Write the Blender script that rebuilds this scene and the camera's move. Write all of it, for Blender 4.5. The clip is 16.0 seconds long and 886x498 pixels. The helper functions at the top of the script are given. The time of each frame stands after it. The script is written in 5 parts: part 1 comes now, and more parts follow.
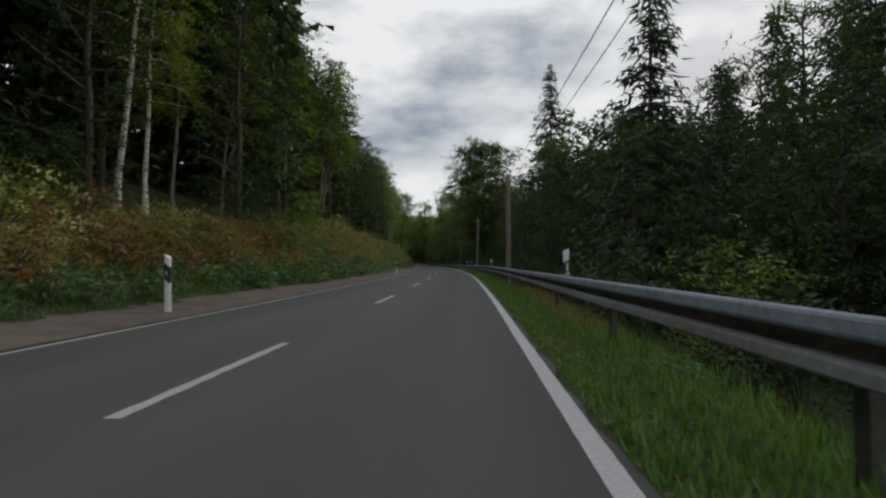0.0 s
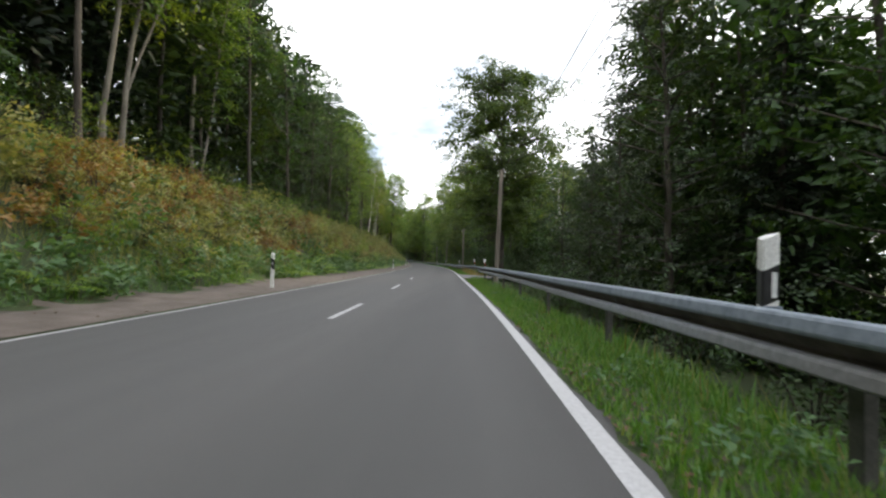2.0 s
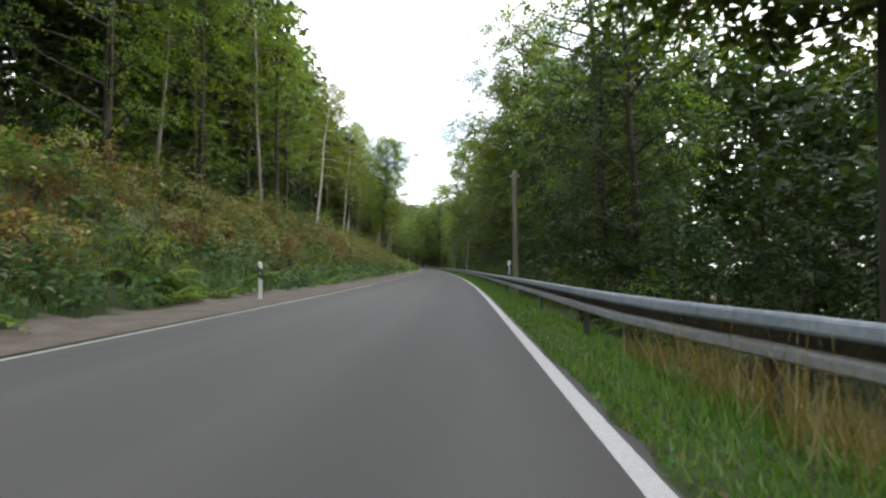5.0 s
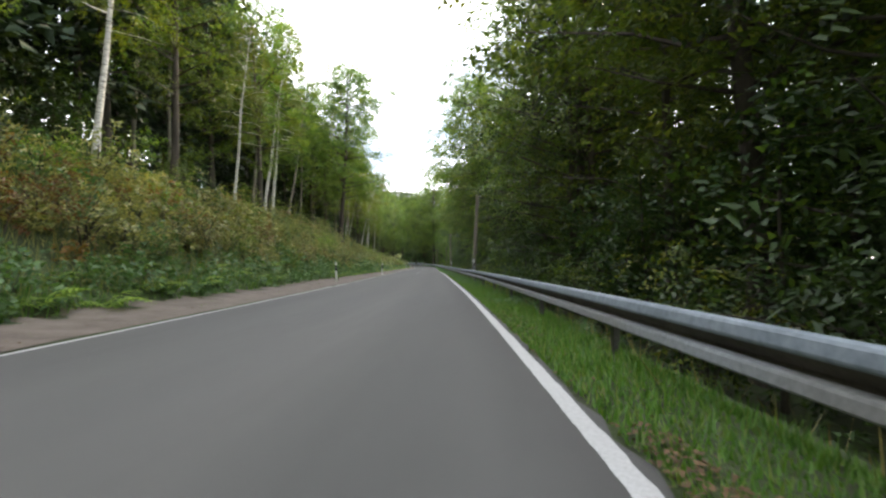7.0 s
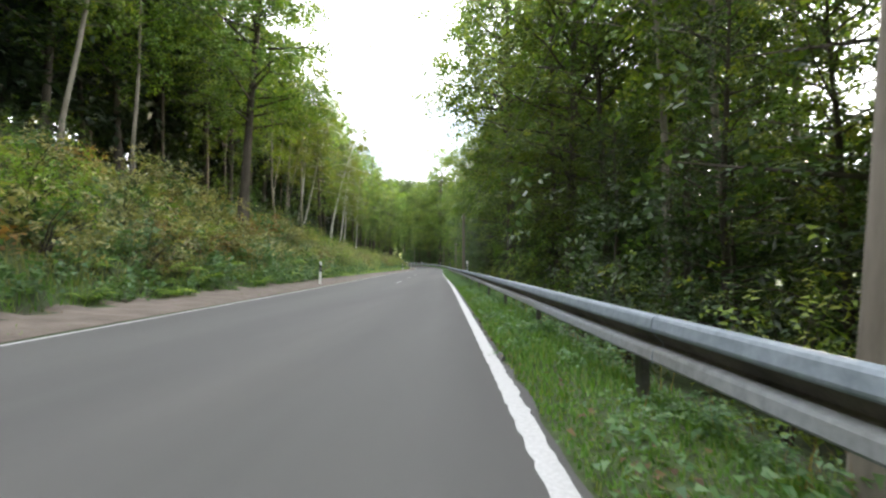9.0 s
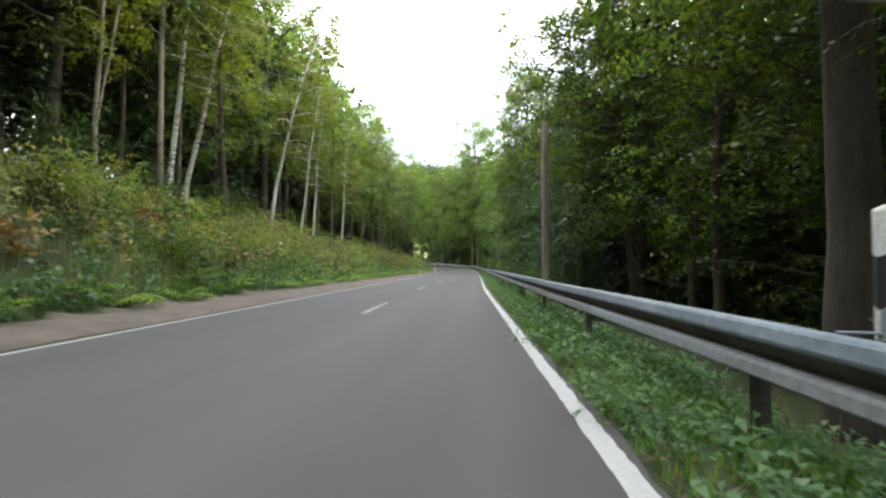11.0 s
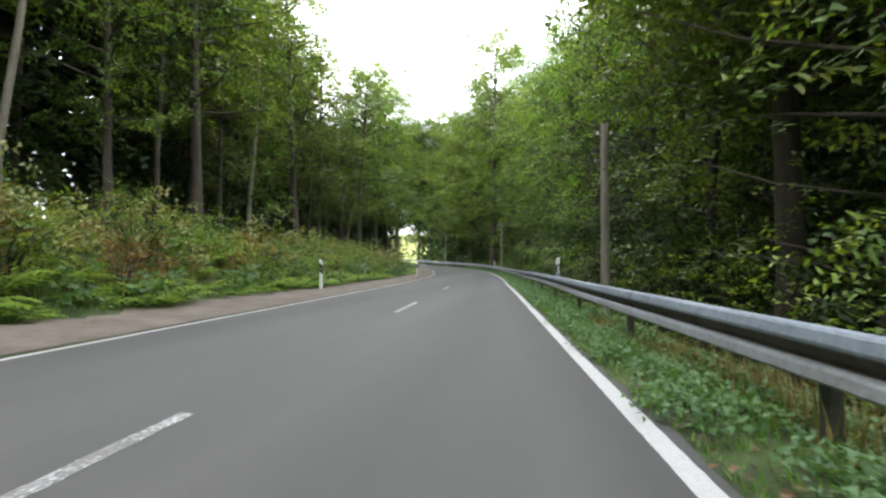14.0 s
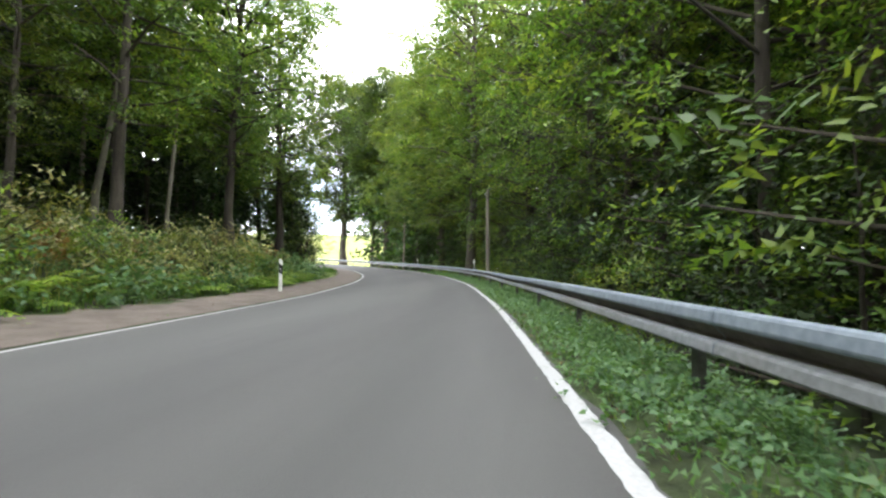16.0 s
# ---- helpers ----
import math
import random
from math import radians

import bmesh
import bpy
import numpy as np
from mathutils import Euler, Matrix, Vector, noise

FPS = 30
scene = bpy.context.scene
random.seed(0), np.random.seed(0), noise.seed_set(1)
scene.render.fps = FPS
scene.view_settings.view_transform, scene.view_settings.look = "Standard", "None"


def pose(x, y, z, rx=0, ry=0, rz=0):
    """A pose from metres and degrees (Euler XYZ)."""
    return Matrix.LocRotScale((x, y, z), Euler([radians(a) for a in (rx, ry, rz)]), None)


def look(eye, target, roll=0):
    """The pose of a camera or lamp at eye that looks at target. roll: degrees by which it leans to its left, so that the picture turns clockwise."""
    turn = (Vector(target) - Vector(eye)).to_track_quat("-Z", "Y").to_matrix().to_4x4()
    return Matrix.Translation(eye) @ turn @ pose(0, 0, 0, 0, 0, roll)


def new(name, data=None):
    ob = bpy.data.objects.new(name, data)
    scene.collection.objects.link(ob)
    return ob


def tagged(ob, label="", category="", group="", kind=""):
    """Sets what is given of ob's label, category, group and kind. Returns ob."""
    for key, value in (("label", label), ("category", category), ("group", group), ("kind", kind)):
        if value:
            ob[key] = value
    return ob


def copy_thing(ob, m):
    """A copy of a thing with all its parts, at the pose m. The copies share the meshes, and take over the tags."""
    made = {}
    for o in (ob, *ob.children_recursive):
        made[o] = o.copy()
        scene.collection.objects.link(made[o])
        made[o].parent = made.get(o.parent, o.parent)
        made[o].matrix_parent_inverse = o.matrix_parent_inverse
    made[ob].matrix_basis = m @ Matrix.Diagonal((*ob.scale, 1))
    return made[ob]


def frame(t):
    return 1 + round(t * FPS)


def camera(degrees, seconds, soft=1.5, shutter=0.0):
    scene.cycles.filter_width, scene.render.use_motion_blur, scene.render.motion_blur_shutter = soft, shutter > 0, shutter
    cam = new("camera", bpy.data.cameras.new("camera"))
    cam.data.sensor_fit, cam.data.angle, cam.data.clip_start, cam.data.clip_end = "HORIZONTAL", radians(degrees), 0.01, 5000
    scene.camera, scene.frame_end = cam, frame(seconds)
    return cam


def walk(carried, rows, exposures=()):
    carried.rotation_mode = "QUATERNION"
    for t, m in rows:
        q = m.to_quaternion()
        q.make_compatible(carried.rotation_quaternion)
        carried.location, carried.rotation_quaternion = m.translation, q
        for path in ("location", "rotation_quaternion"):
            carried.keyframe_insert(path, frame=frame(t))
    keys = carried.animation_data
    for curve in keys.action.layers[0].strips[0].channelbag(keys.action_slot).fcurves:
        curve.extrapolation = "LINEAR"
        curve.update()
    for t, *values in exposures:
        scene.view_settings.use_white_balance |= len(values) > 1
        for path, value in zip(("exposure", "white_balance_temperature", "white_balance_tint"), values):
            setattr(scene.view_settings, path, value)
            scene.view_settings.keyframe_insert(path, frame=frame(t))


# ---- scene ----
cam = camera(80.88, 16.0, soft=2.4, shutter=0.04)
# seconds, x, y, z, pitch, yaw, roll
PATH = [
    (0, 0.246, 0.052, 0.943, 1.57, 2.80, -0.69),
    (0.5, 0.276, 8.053, 0.950, 1.55, 2.35, -0.46),
    (1, 0.028, 16.067, 0.946, 1.34, 3.82, -0.84),
    (1.5, -0.028, 24.010, 0.959, 1.11, -0.50, -1.53),
    (2, -0.148, 31.899, 0.957, 1.43, 3.19, 0.96),
    (2.5, -0.540, 39.713, 0.951, 1.80, 3.30, -0.99),
    (3, -0.583, 47.431, 0.939, 1.82, 0.20, -0.20),
    (3.5, -0.748, 54.814, 0.947, 1.88, 5.55, 1.38),
    (4, -1.259, 62.229, 0.956, 2.11, 4.98, -0.08),
    (6.5, -3.869, 99.441, 0.950, 1.81, 6.42, -1.24),
    (7, -4.435, 106.984, 0.948, 1.71, 5.30, -0.83),
    (7.5, -5.044, 114.301, 0.944, 1.84, 6.60, -0.33),
    (8, -5.674, 121.779, 0.950, 1.82, 5.23, -0.34),
    (8.5, -6.493, 129.123, 0.958, 1.96, 7.34, -0.02),
    (9, -7.161, 136.467, 0.952, 1.80, 6.22, -0.12),
    (11.5, -11.704, 172.748, 0.953, 1.98, 10.18, -0.04),
    (12, -12.725, 180.550, 0.951, 1.93, 6.40, -1.63),
    (12.5, -13.467, 187.410, 0.949, 1.92, 7.09, -0.83),
    (13, -14.214, 194.907, 0.955, 1.82, 6.51, -0.39),
    (13.5, -14.963, 202.332, 0.952, 1.87, 7.61, -0.31),
    (14, -15.942, 209.694, 0.947, 1.92, 11.72, 0.16),
    (14.5, -16.735, 216.767, 0.961, 1.87, 6.01, -1.26),
    (15, -17.407, 223.542, 0.949, 1.90, 7.69, -0.12),
    (15.5, -18.045, 230.034, 0.956, 2.12, 5.84, -0.20),
    (16, -18.873, 236.664, 0.940, 2.36, 9.39, 0.34),
]
EXPOSURES = [(0.0, -0.78), (0.5, -0.25), (1.0, 0.1), (1.5, 0.4), (2.0, 0.8), (2.5, 0.53), (3.0, 0.35), (3.5, 0.3), (4.0, 0.75), (6.5, 1.26), (7.0, 1.45), (7.5, 1.7), (8.0, 1.72), (9.0, 2.0), (11.5, 1.8), (12.0, 1.28), (12.5, 1.12), (13.0, 1.43), (14.0, 1.98), (15.0, 1.85), (16.0, 2.32)]
walk(cam, [(t, pose(x, y, z, 90 + p, 0, yaw) @ pose(0, 0, 0, 0, 0, roll)) for t, x, y, z, p, yaw, roll in PATH], EXPOSURES)

# ---- world, sun ----
SUN_AZ, SUN_EL = radians(34), radians(17)      # azimuth clockwise from +y
world = bpy.data.worlds.new("world")
scene.world = world
world.use_nodes = True
wt = world.node_tree
wt.nodes.clear()


def wnode(kind, **inputs):
    n = wt.nodes.new(kind)
    for k, v in inputs.items():
        n.inputs[k].default_value = v
    return n


w_out = wnode("ShaderNodeOutputWorld")
w_bg = wnode("ShaderNodeBackground", Strength=1.0)
w_sky = wnode("ShaderNodeTexSky")
w_sky.sky_type = "NISHITA"
w_sky.sun_disc = False
w_sky.sun_elevation = SUN_EL
w_sky.sun_rotation = SUN_AZ
w_dim = wnode("ShaderNodeVectorMath")
w_dim.operation = "SCALE"
w_dim.inputs["Scale"].default_value = 0.10
w_co = wnode("ShaderNodeTexCoord")
w_map = wnode("ShaderNodeMapping")
w_map.inputs["Scale"].default_value = (1.0, 1.0, 2.2)
w_map.inputs["Location"].default_value = (3.3, 0.4, 0.0)
w_n = wnode("ShaderNodeTexNoise", Scale=1.7, Detail=6.0, Roughness=0.55)
w_r = wnode("ShaderNodeValToRGB")
w_r.color_ramp.elements[0].position, w_r.color_ramp.elements[0].color = 0.36, (0.0, 0.0, 0.0, 1)
w_r.color_ramp.elements[1].position, w_r.color_ramp.elements[1].color = 0.50, (1, 1, 1, 1)
w_m = wnode("ShaderNodeMix")
w_m.data_type = "RGBA"
w_m.inputs[7].default_value = (1.42, 1.44, 1.46, 1)
w_m2 = wnode("ShaderNodeMix")
w_m2.data_type = "RGBA"
w_m2.inputs[0].default_value = 0.75
w_m2.inputs[7].default_value = (0.46, 0.54, 0.68, 1)
L = wt.links.new
L(w_co.outputs["Generated"], w_map.inputs["Vector"])
L(w_map.outputs["Vector"], w_n.inputs["Vector"])
L(w_n.outputs["Fac"], w_r.inputs["Fac"])
L(w_sky.outputs["Color"], w_dim.inputs[0])
L(w_dim.outputs[0], w_m2.inputs[6])
L(w_r.outputs["Color"], w_m.inputs[0])
L(w_m2.outputs[2], w_m.inputs[6])
L(w_m.outputs[2], w_bg.inputs["Color"])
L(w_bg.outputs["Background"], w_out.inputs["Surface"])

sun_data = bpy.data.lights.new("sun", "SUN")
sun_data.energy, sun_data.angle, sun_data.color = 1.7, radians(1.5), (1.0, 0.86, 0.62)
sun = new("sun", sun_data)
sun_way = Vector((math.sin(SUN_AZ) * math.cos(SUN_EL), math.cos(SUN_AZ) * math.cos(SUN_EL), math.sin(SUN_EL)))
sun.matrix_world = look(sun_way * 200, (0, 0, 0))


# ---- materials ----
def material(name):
    m = bpy.data.materials.new(name)
    m.use_nodes = True
    nt = m.node_tree
    bsdf = nt.nodes["Principled BSDF"]
    return m, nt, bsdf


def noise_node(nt, scale, detail=4.0, rough=0.6, coords="Object", stretch=None):
    co = nt.nodes.new("ShaderNodeTexCoord")
    n = nt.nodes.new("ShaderNodeTexNoise")
    n.inputs["Scale"].default_value, n.inputs["Detail"].default_value, n.inputs["Roughness"].default_value = scale, detail, rough
    src = co.outputs[coords]
    if stretch:
        mp = nt.nodes.new("ShaderNodeMapping")
        mp.inputs["Scale"].default_value = stretch
        nt.links.new(src, mp.inputs["Vector"])
        src = mp.outputs["Vector"]
    nt.links.new(src, n.inputs["Vector"])
    return n.outputs["Fac"]


def ramp(nt, fac, stops):
    r = nt.nodes.new("ShaderNodeValToRGB")
    e = r.color_ramp.elements
    while len(e) < len(stops):
        e.new(0.5)
    for k, (p, c) in enumerate(stops):
        e[k].position, e[k].color = p, (*c, 1)
    nt.links.new(fac, r.inputs["Fac"])
    return r.outputs["Color"]


def mixc(nt, fac, a, b, mode="MIX"):
    m = nt.nodes.new("ShaderNodeMix")
    m.data_type, m.blend_type = "RGBA", mode
    for sock, v in ((m.inputs[0], fac), (m.inputs[6], a), (m.inputs[7], b)):
        if isinstance(v, (int, float)):
            sock.default_value = v
        elif isinstance(v, tuple):
            sock.default_value = (*v, 1)
        else:
            nt.links.new(v, sock)
    return m.outputs[2]


def bump(nt, bsdf, height, strength=0.3, dist=0.02):
    b = nt.nodes.new("ShaderNodeBump")
    b.inputs["Strength"].default_value, b.inputs["Distance"].default_value = strength, dist
    nt.links.new(height, b.inputs["Height"])
    nt.links.new(b.outputs["Normal"], bsdf.inputs["Normal"])


def two_scale(name, dark, light, big, small, rough=0.8, bump_s=0.4, bump_d=0.02, metal=0.0, stretch=None):
    """A surface with broad mottling and fine grain."""
    m, nt, bs = material(name)
    a = noise_node(nt, big, 4, 0.6, stretch=stretch)
    b = noise_node(nt, small, 5, 0.65, stretch=stretch)
    base = ramp(nt, a, [(0.3, dark), (0.7, light)])
    grain = ramp(nt, b, [(0.3, (0.74, 0.74, 0.74)), (0.7, (1.18, 1.18, 1.18))])
    nt.links.new(mixc(nt, 1.0, base, grain, "MULTIPLY"), bs.inputs["Base Color"])
    bs.inputs["Roughness"].default_value, bs.inputs["Metallic"].default_value = rough, metal
    bump(nt, bs, b, bump_s, bump_d)
    return m


def leaf_material(name, cols, trans=0.38, rough=0.55):
    """Leaves: each one a little different in hue, each plant too; light shines through."""
    m, nt, bs = material(name)
    geo = nt.nodes.new("ShaderNodeNewGeometry")
    oi = nt.nodes.new("ShaderNodeObjectInfo")
    n = len(cols)
    c = ramp(nt, geo.outputs["Random Per Island"], [(k / (n - 1), col) for k, col in enumerate(cols)])
    hsv = nt.nodes.new("ShaderNodeHueSaturation")
    mr = nt.nodes.new("ShaderNodeMapRange")
    mr.inputs["To Min"].default_value, mr.inputs["To Max"].default_value = 0.7, 1.35
    nt.links.new(oi.outputs["Random"], mr.inputs["Value"])
    nt.links.new(mr.outputs["Result"], hsv.inputs["Value"])
    mh = nt.nodes.new("ShaderNodeMapRange")
    mh.inputs["To Min"].default_value, mh.inputs["To Max"].default_value = 0.485, 0.515
    nt.links.new(oi.outputs["Random"], mh.inputs["Value"])
    nt.links.new(mh.outputs["Result"], hsv.inputs["Hue"])
    nt.links.new(c, hsv.inputs["Color"])
    nt.links.new(hsv.outputs["Color"], bs.inputs["Base Color"])
    bs.inputs["Roughness"].default_value = rough - 0.05
    bs.inputs["Specular IOR Level"].default_value = 0.42
    tr = nt.nodes.new("ShaderNodeBsdfTranslucent")
    warm = mixc(nt, 1.0, hsv.outputs["Color"], (1.5, 1.45, 0.5), "MULTIPLY")
    nt.links.new(warm, tr.inputs["Color"])
    ms = nt.nodes.new("ShaderNodeMixShader")
    ms.inputs[0].default_value = trans
    nt.links.new(bs.outputs[0], ms.inputs[1])
    nt.links.new(tr.outputs[0], ms.inputs[2])
    nt.links.new(ms.outputs[0], nt.nodes["Material Output"].inputs["Surface"])
    return m


def asphalt_material():
    m, nt, bs = material("asphalt")
    big = noise_node(nt, 0.35, 3, 0.5, stretch=(1.0, 0.05, 1))
    mid = noise_node(nt, 3.0, 5, 0.6, stretch=(1.0, 0.06, 1))
    fine = noise_node(nt, 160.0, 3, 0.7)
    c = ramp(nt, big, [(0.32, (0.073, 0.071, 0.071)), (0.68, (0.100, 0.098, 0.095))])
    c = mixc(nt, 1.0, c, ramp(nt, mid, [(0.3, (0.94, 0.94, 0.94)), (0.7, (1.05, 1.05, 1.05))]), "MULTIPLY")
    c = mixc(nt, 1.0, c, ramp(nt, fine, [(0.3, (0.7, 0.7, 0.7)), (0.72, (1.3, 1.3, 1.3))]), "MULTIPLY")
    at = nt.nodes.new("ShaderNodeAttribute")
    at.attribute_name = "across"
    tracks = ramp(nt, at.outputs["Fac"], [(0.0, (1.04, 1.03, 1.02)), (0.14, (0.95, 0.95, 0.95)), (0.30, (1.06, 1.06, 1.05)), (0.46, (0.97, 0.97, 0.97)), (0.62, (1.07, 1.06, 1.05)), (0.74, (0.90, 0.90, 0.90)), (0.88, (1.04, 1.04, 1.04)), (0.95, (0.88, 0.87, 0.88)), (1.0, (0.80, 0.79, 0.79))])
    c = mixc(nt, 1.0, c, tracks, "MULTIPLY")
    nt.links.new(c, bs.inputs["Base Color"])
    bs.inputs["Roughness"].default_value = 0.82
    bump(nt, bs, fine, 0.35, 0.006)
    return m


def paint_material(name, wear):
    """Road paint, chipped down to the asphalt in places."""
    m, nt, bs = material(name)
    a = noise_node(nt, 1.4, 5, 0.7)
    b = noise_node(nt, 34.0, 4, 0.75)
    add = nt.nodes.new("ShaderNodeMath")
    add.operation = "MULTIPLY_ADD"
    nt.links.new(a, add.inputs[0])
    add.inputs[1].default_value = 0.6
    nt.links.new(b, add.inputs[2])
    gone = ramp(nt, add.outputs[0], [(wear - 0.05, (1, 1, 1)), (wear + 0.02, (0, 0, 0))])
    white = ramp(nt, b, [(0.3, (0.39, 0.385, 0.395)), (0.7, (0.56, 0.555, 0.565))])
    nt.links.new(mixc(nt, gone, white, (0.16, 0.155, 0.15)), bs.inputs["Base Color"])
    bs.inputs["Roughness"].default_value = 0.6
    return m


def ground_material():
    """Soil, moss and short growth; the worn verge shows through in brown."""
    m, nt, bs = material("soil")
    a = noise_node(nt, 0.5, 5, 0.65)
    b = noise_node(nt, 7.0, 5, 0.7)
    c = ramp(nt, a, [(0.26, (0.036, 0.028, 0.017)), (0.44, (0.040, 0.056, 0.018)), (0.72, (0.058, 0.094, 0.024))])
    c = mixc(nt, 1.0, c, ramp(nt, b, [(0.25, (0.5, 0.5, 0.5)), (0.75, (1.4, 1.4, 1.4))]), "MULTIPLY")
    nt.links.new(c, bs.inputs["Base Color"])
    bs.inputs["Roughness"].default_value = 0.95
    bump(nt, bs, b, 0.8, 0.06)
    return m


def birch_bark_material():
    m, nt, bs = material("birch_bark")
    bands = noise_node(nt, 3.2, 5, 0.7, stretch=(0.9, 0.9, 7.0))
    blot = noise_node(nt, 1.3, 4, 0.6)
    c = ramp(nt, bands, [(0.38, (0.06, 0.055, 0.05)), (0.47, (0.55, 0.53, 0.48)), (0.8, (0.72, 0.70, 0.65))])
    c = mixc(nt, ramp(nt, blot, [(0.60, (0, 0, 0)), (0.68, (1, 1, 1))]), c, (0.09, 0.08, 0.07))
    nt.links.new(c, bs.inputs["Base Color"])
    bs.inputs["Roughness"].default_value = 0.8
    bump(nt, bs, bands, 0.4, 0.02)
    return m


ASPHALT = asphalt_material()
SIDE_ASPHALT = two_scale("side_road_asphalt", (0.135, 0.13, 0.135), (0.185, 0.178, 0.182), 0.8, 90.0, 0.9, 0.3, 0.006)
PAINT = paint_material("road_paint", 0.50)
PAINT_WORN = paint_material("worn_road_paint", 0.86)
GRAVEL = two_scale("gravel", (0.12, 0.095, 0.078), (0.21, 0.172, 0.147), 1.6, 55.0, 0.95, 0.9, 0.02)
SOIL = ground_material()
MEADOW = two_scale("meadow", (0.16, 0.20, 0.035), (0.30, 0.33, 0.07), 0.12, 6.0, 0.9, 0.4, 0.05)
ZINC = two_scale("galvanised_steel", (0.185, 0.220, 0.262), (0.27, 0.312, 0.36), 1.3, 14.0, 0.55, 0.05, 0.003, 0.0)
ZINC.node_tree.nodes["Principled BSDF"].inputs["Specular IOR Level"].default_value = 0.22
DULL_ZINC = two_scale("dusty_galvanised_steel", (0.175, 0.168, 0.158), (0.25, 0.275, 0.305), 0.35, 16.0, 0.7, 0.08, 0.003)
# brown dirt plus the shade of the rail's valley, both held in one colour
GRIMY_SHADE_ZINC = two_scale("rust_grime_and_shade", (0.040, 0.032, 0.025), (0.13, 0.11, 0.09), 2.5, 30.0, 0.9, 0.2, 0.003)
POST_STEEL = two_scale("dull_steel", (0.07, 0.068, 0.062), (0.13, 0.125, 0.115), 4.0, 50.0, 0.6, 0.2, 0.004, 0.4)
WHITE_PLASTIC = two_scale("white_plastic", (0.66, 0.66, 0.63), (0.80, 0.80, 0.78), 3.0, 60.0, 0.5, 0.1, 0.003)
BLACK_PLASTIC = two_scale("black_plastic", (0.012, 0.012, 0.014), (0.03, 0.03, 0.03), 5.0, 60.0, 0.5, 0.1, 0.003)
REFLECT = two_scale("reflector", (0.62, 0.63, 0.62), (0.78, 0.79, 0.78), 20.0, 200.0, 0.25, 0.2, 0.002)
ORANGE = two_scale("orange_reflector", (0.50, 0.09, 0.02), (0.70, 0.15, 0.03), 12.0, 90.0, 0.35, 0.1, 0.002)
POLE_WOOD = two_scale("weathered_pole_wood", (0.15, 0.125, 0.10), (0.30, 0.265, 0.22), 2.2, 26.0, 0.85, 0.5, 0.015, stretch=(1, 1, 0.12))
BARK = two_scale("bark", (0.035, 0.028, 0.022), (0.095, 0.08, 0.062), 2.0, 22.0, 0.95, 0.8, 0.03, stretch=(1, 1, 0.25))
PALE_BARK = two_scale("pale_bark", (0.12, 0.105, 0.08), (0.26, 0.235, 0.19), 2.0, 22.0, 0.9, 0.5, 0.02, stretch=(1, 1, 0.3))
BIRCH = birch_bark_material()
WIRE = two_scale("wire", (0.03, 0.03, 0.03), (0.05, 0.05, 0.05), 3.0, 30.0, 0.5, 0.1, 0.001)
PORCELAIN = two_scale("porcelain", (0.5, 0.5, 0.48), (0.65, 0.65, 0.62), 3.0, 30.0, 0.3, 0.1, 0.001)

LEAF_BEECH = leaf_material("beech_leaves", [(0.055, 0.104, 0.022), (0.089, 0.159, 0.035), (0.134, 0.210, 0.046), (0.203, 0.256, 0.059)], 0.42)
LEAF_OAK = leaf_material("oak_leaves", [(0.036, 0.060, 0.015), (0.057, 0.094, 0.022), (0.085, 0.123, 0.026)], 0.33)
LEAF_BIRCH = leaf_material("birch_leaves", [(0.080, 0.121, 0.020), (0.132, 0.178, 0.028), (0.194, 0.229, 0.037)], 0.45)
# dark foliage whose tone also carries the shade under the trees
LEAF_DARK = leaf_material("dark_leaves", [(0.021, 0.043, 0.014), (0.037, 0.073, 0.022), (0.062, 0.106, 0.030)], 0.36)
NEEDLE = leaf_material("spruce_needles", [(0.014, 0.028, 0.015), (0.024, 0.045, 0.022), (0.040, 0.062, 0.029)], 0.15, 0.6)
LEAF_BUSH = leaf_material("bush_leaves", [(0.072, 0.121, 0.022), (0.129, 0.192, 0.031), (0.193, 0.254, 0.044), (0.259, 0.282, 0.061)], 0.38)
LEAF_GREY = leaf_material("greyish_bramble_leaves", [(0.111, 0.140, 0.054), (0.196, 0.214, 0.086), (0.298, 0.286, 0.127), (0.350, 0.310, 0.140)], 0.33)
LEAF_RUST = leaf_material("rusty_bracken", [(0.150, 0.078, 0.032), (0.215, 0.112, 0.046), (0.270, 0.165, 0.066), (0.180, 0.150, 0.046)], 0.33)
FERN = leaf_material("fern_fronds", [(0.103, 0.170, 0.029), (0.166, 0.258, 0.043), (0.246, 0.325, 0.060)], 0.42)
GRASS = leaf_material("grass_blades", [(0.048, 0.111, 0.018), (0.077, 0.166, 0.028), (0.113, 0.213, 0.037), (0.168, 0.199, 0.066)], 0.38)
DRY_GRASS = leaf_material("dry_grass", [(0.150, 0.108, 0.048), (0.225, 0.162, 0.070), (0.180, 0.166, 0.062)], 0.35)
STRAW = leaf_material("olive_bank_grass", [(0.130, 0.150, 0.045), (0.190, 0.195, 0.070), (0.250, 0.225, 0.095), (0.155, 0.185, 0.050)], 0.35)
LITTER = leaf_material("fallen_leaves", [(0.07, 0.045, 0.025), (0.13, 0.08, 0.04), (0.19, 0.12, 0.06)], 0.1, 0.8)
NETTLE = leaf_material("nettle_leaves", [(0.050, 0.101, 0.042), (0.086, 0.157, 0.064), (0.131, 0.207, 0.090)], 0.36)

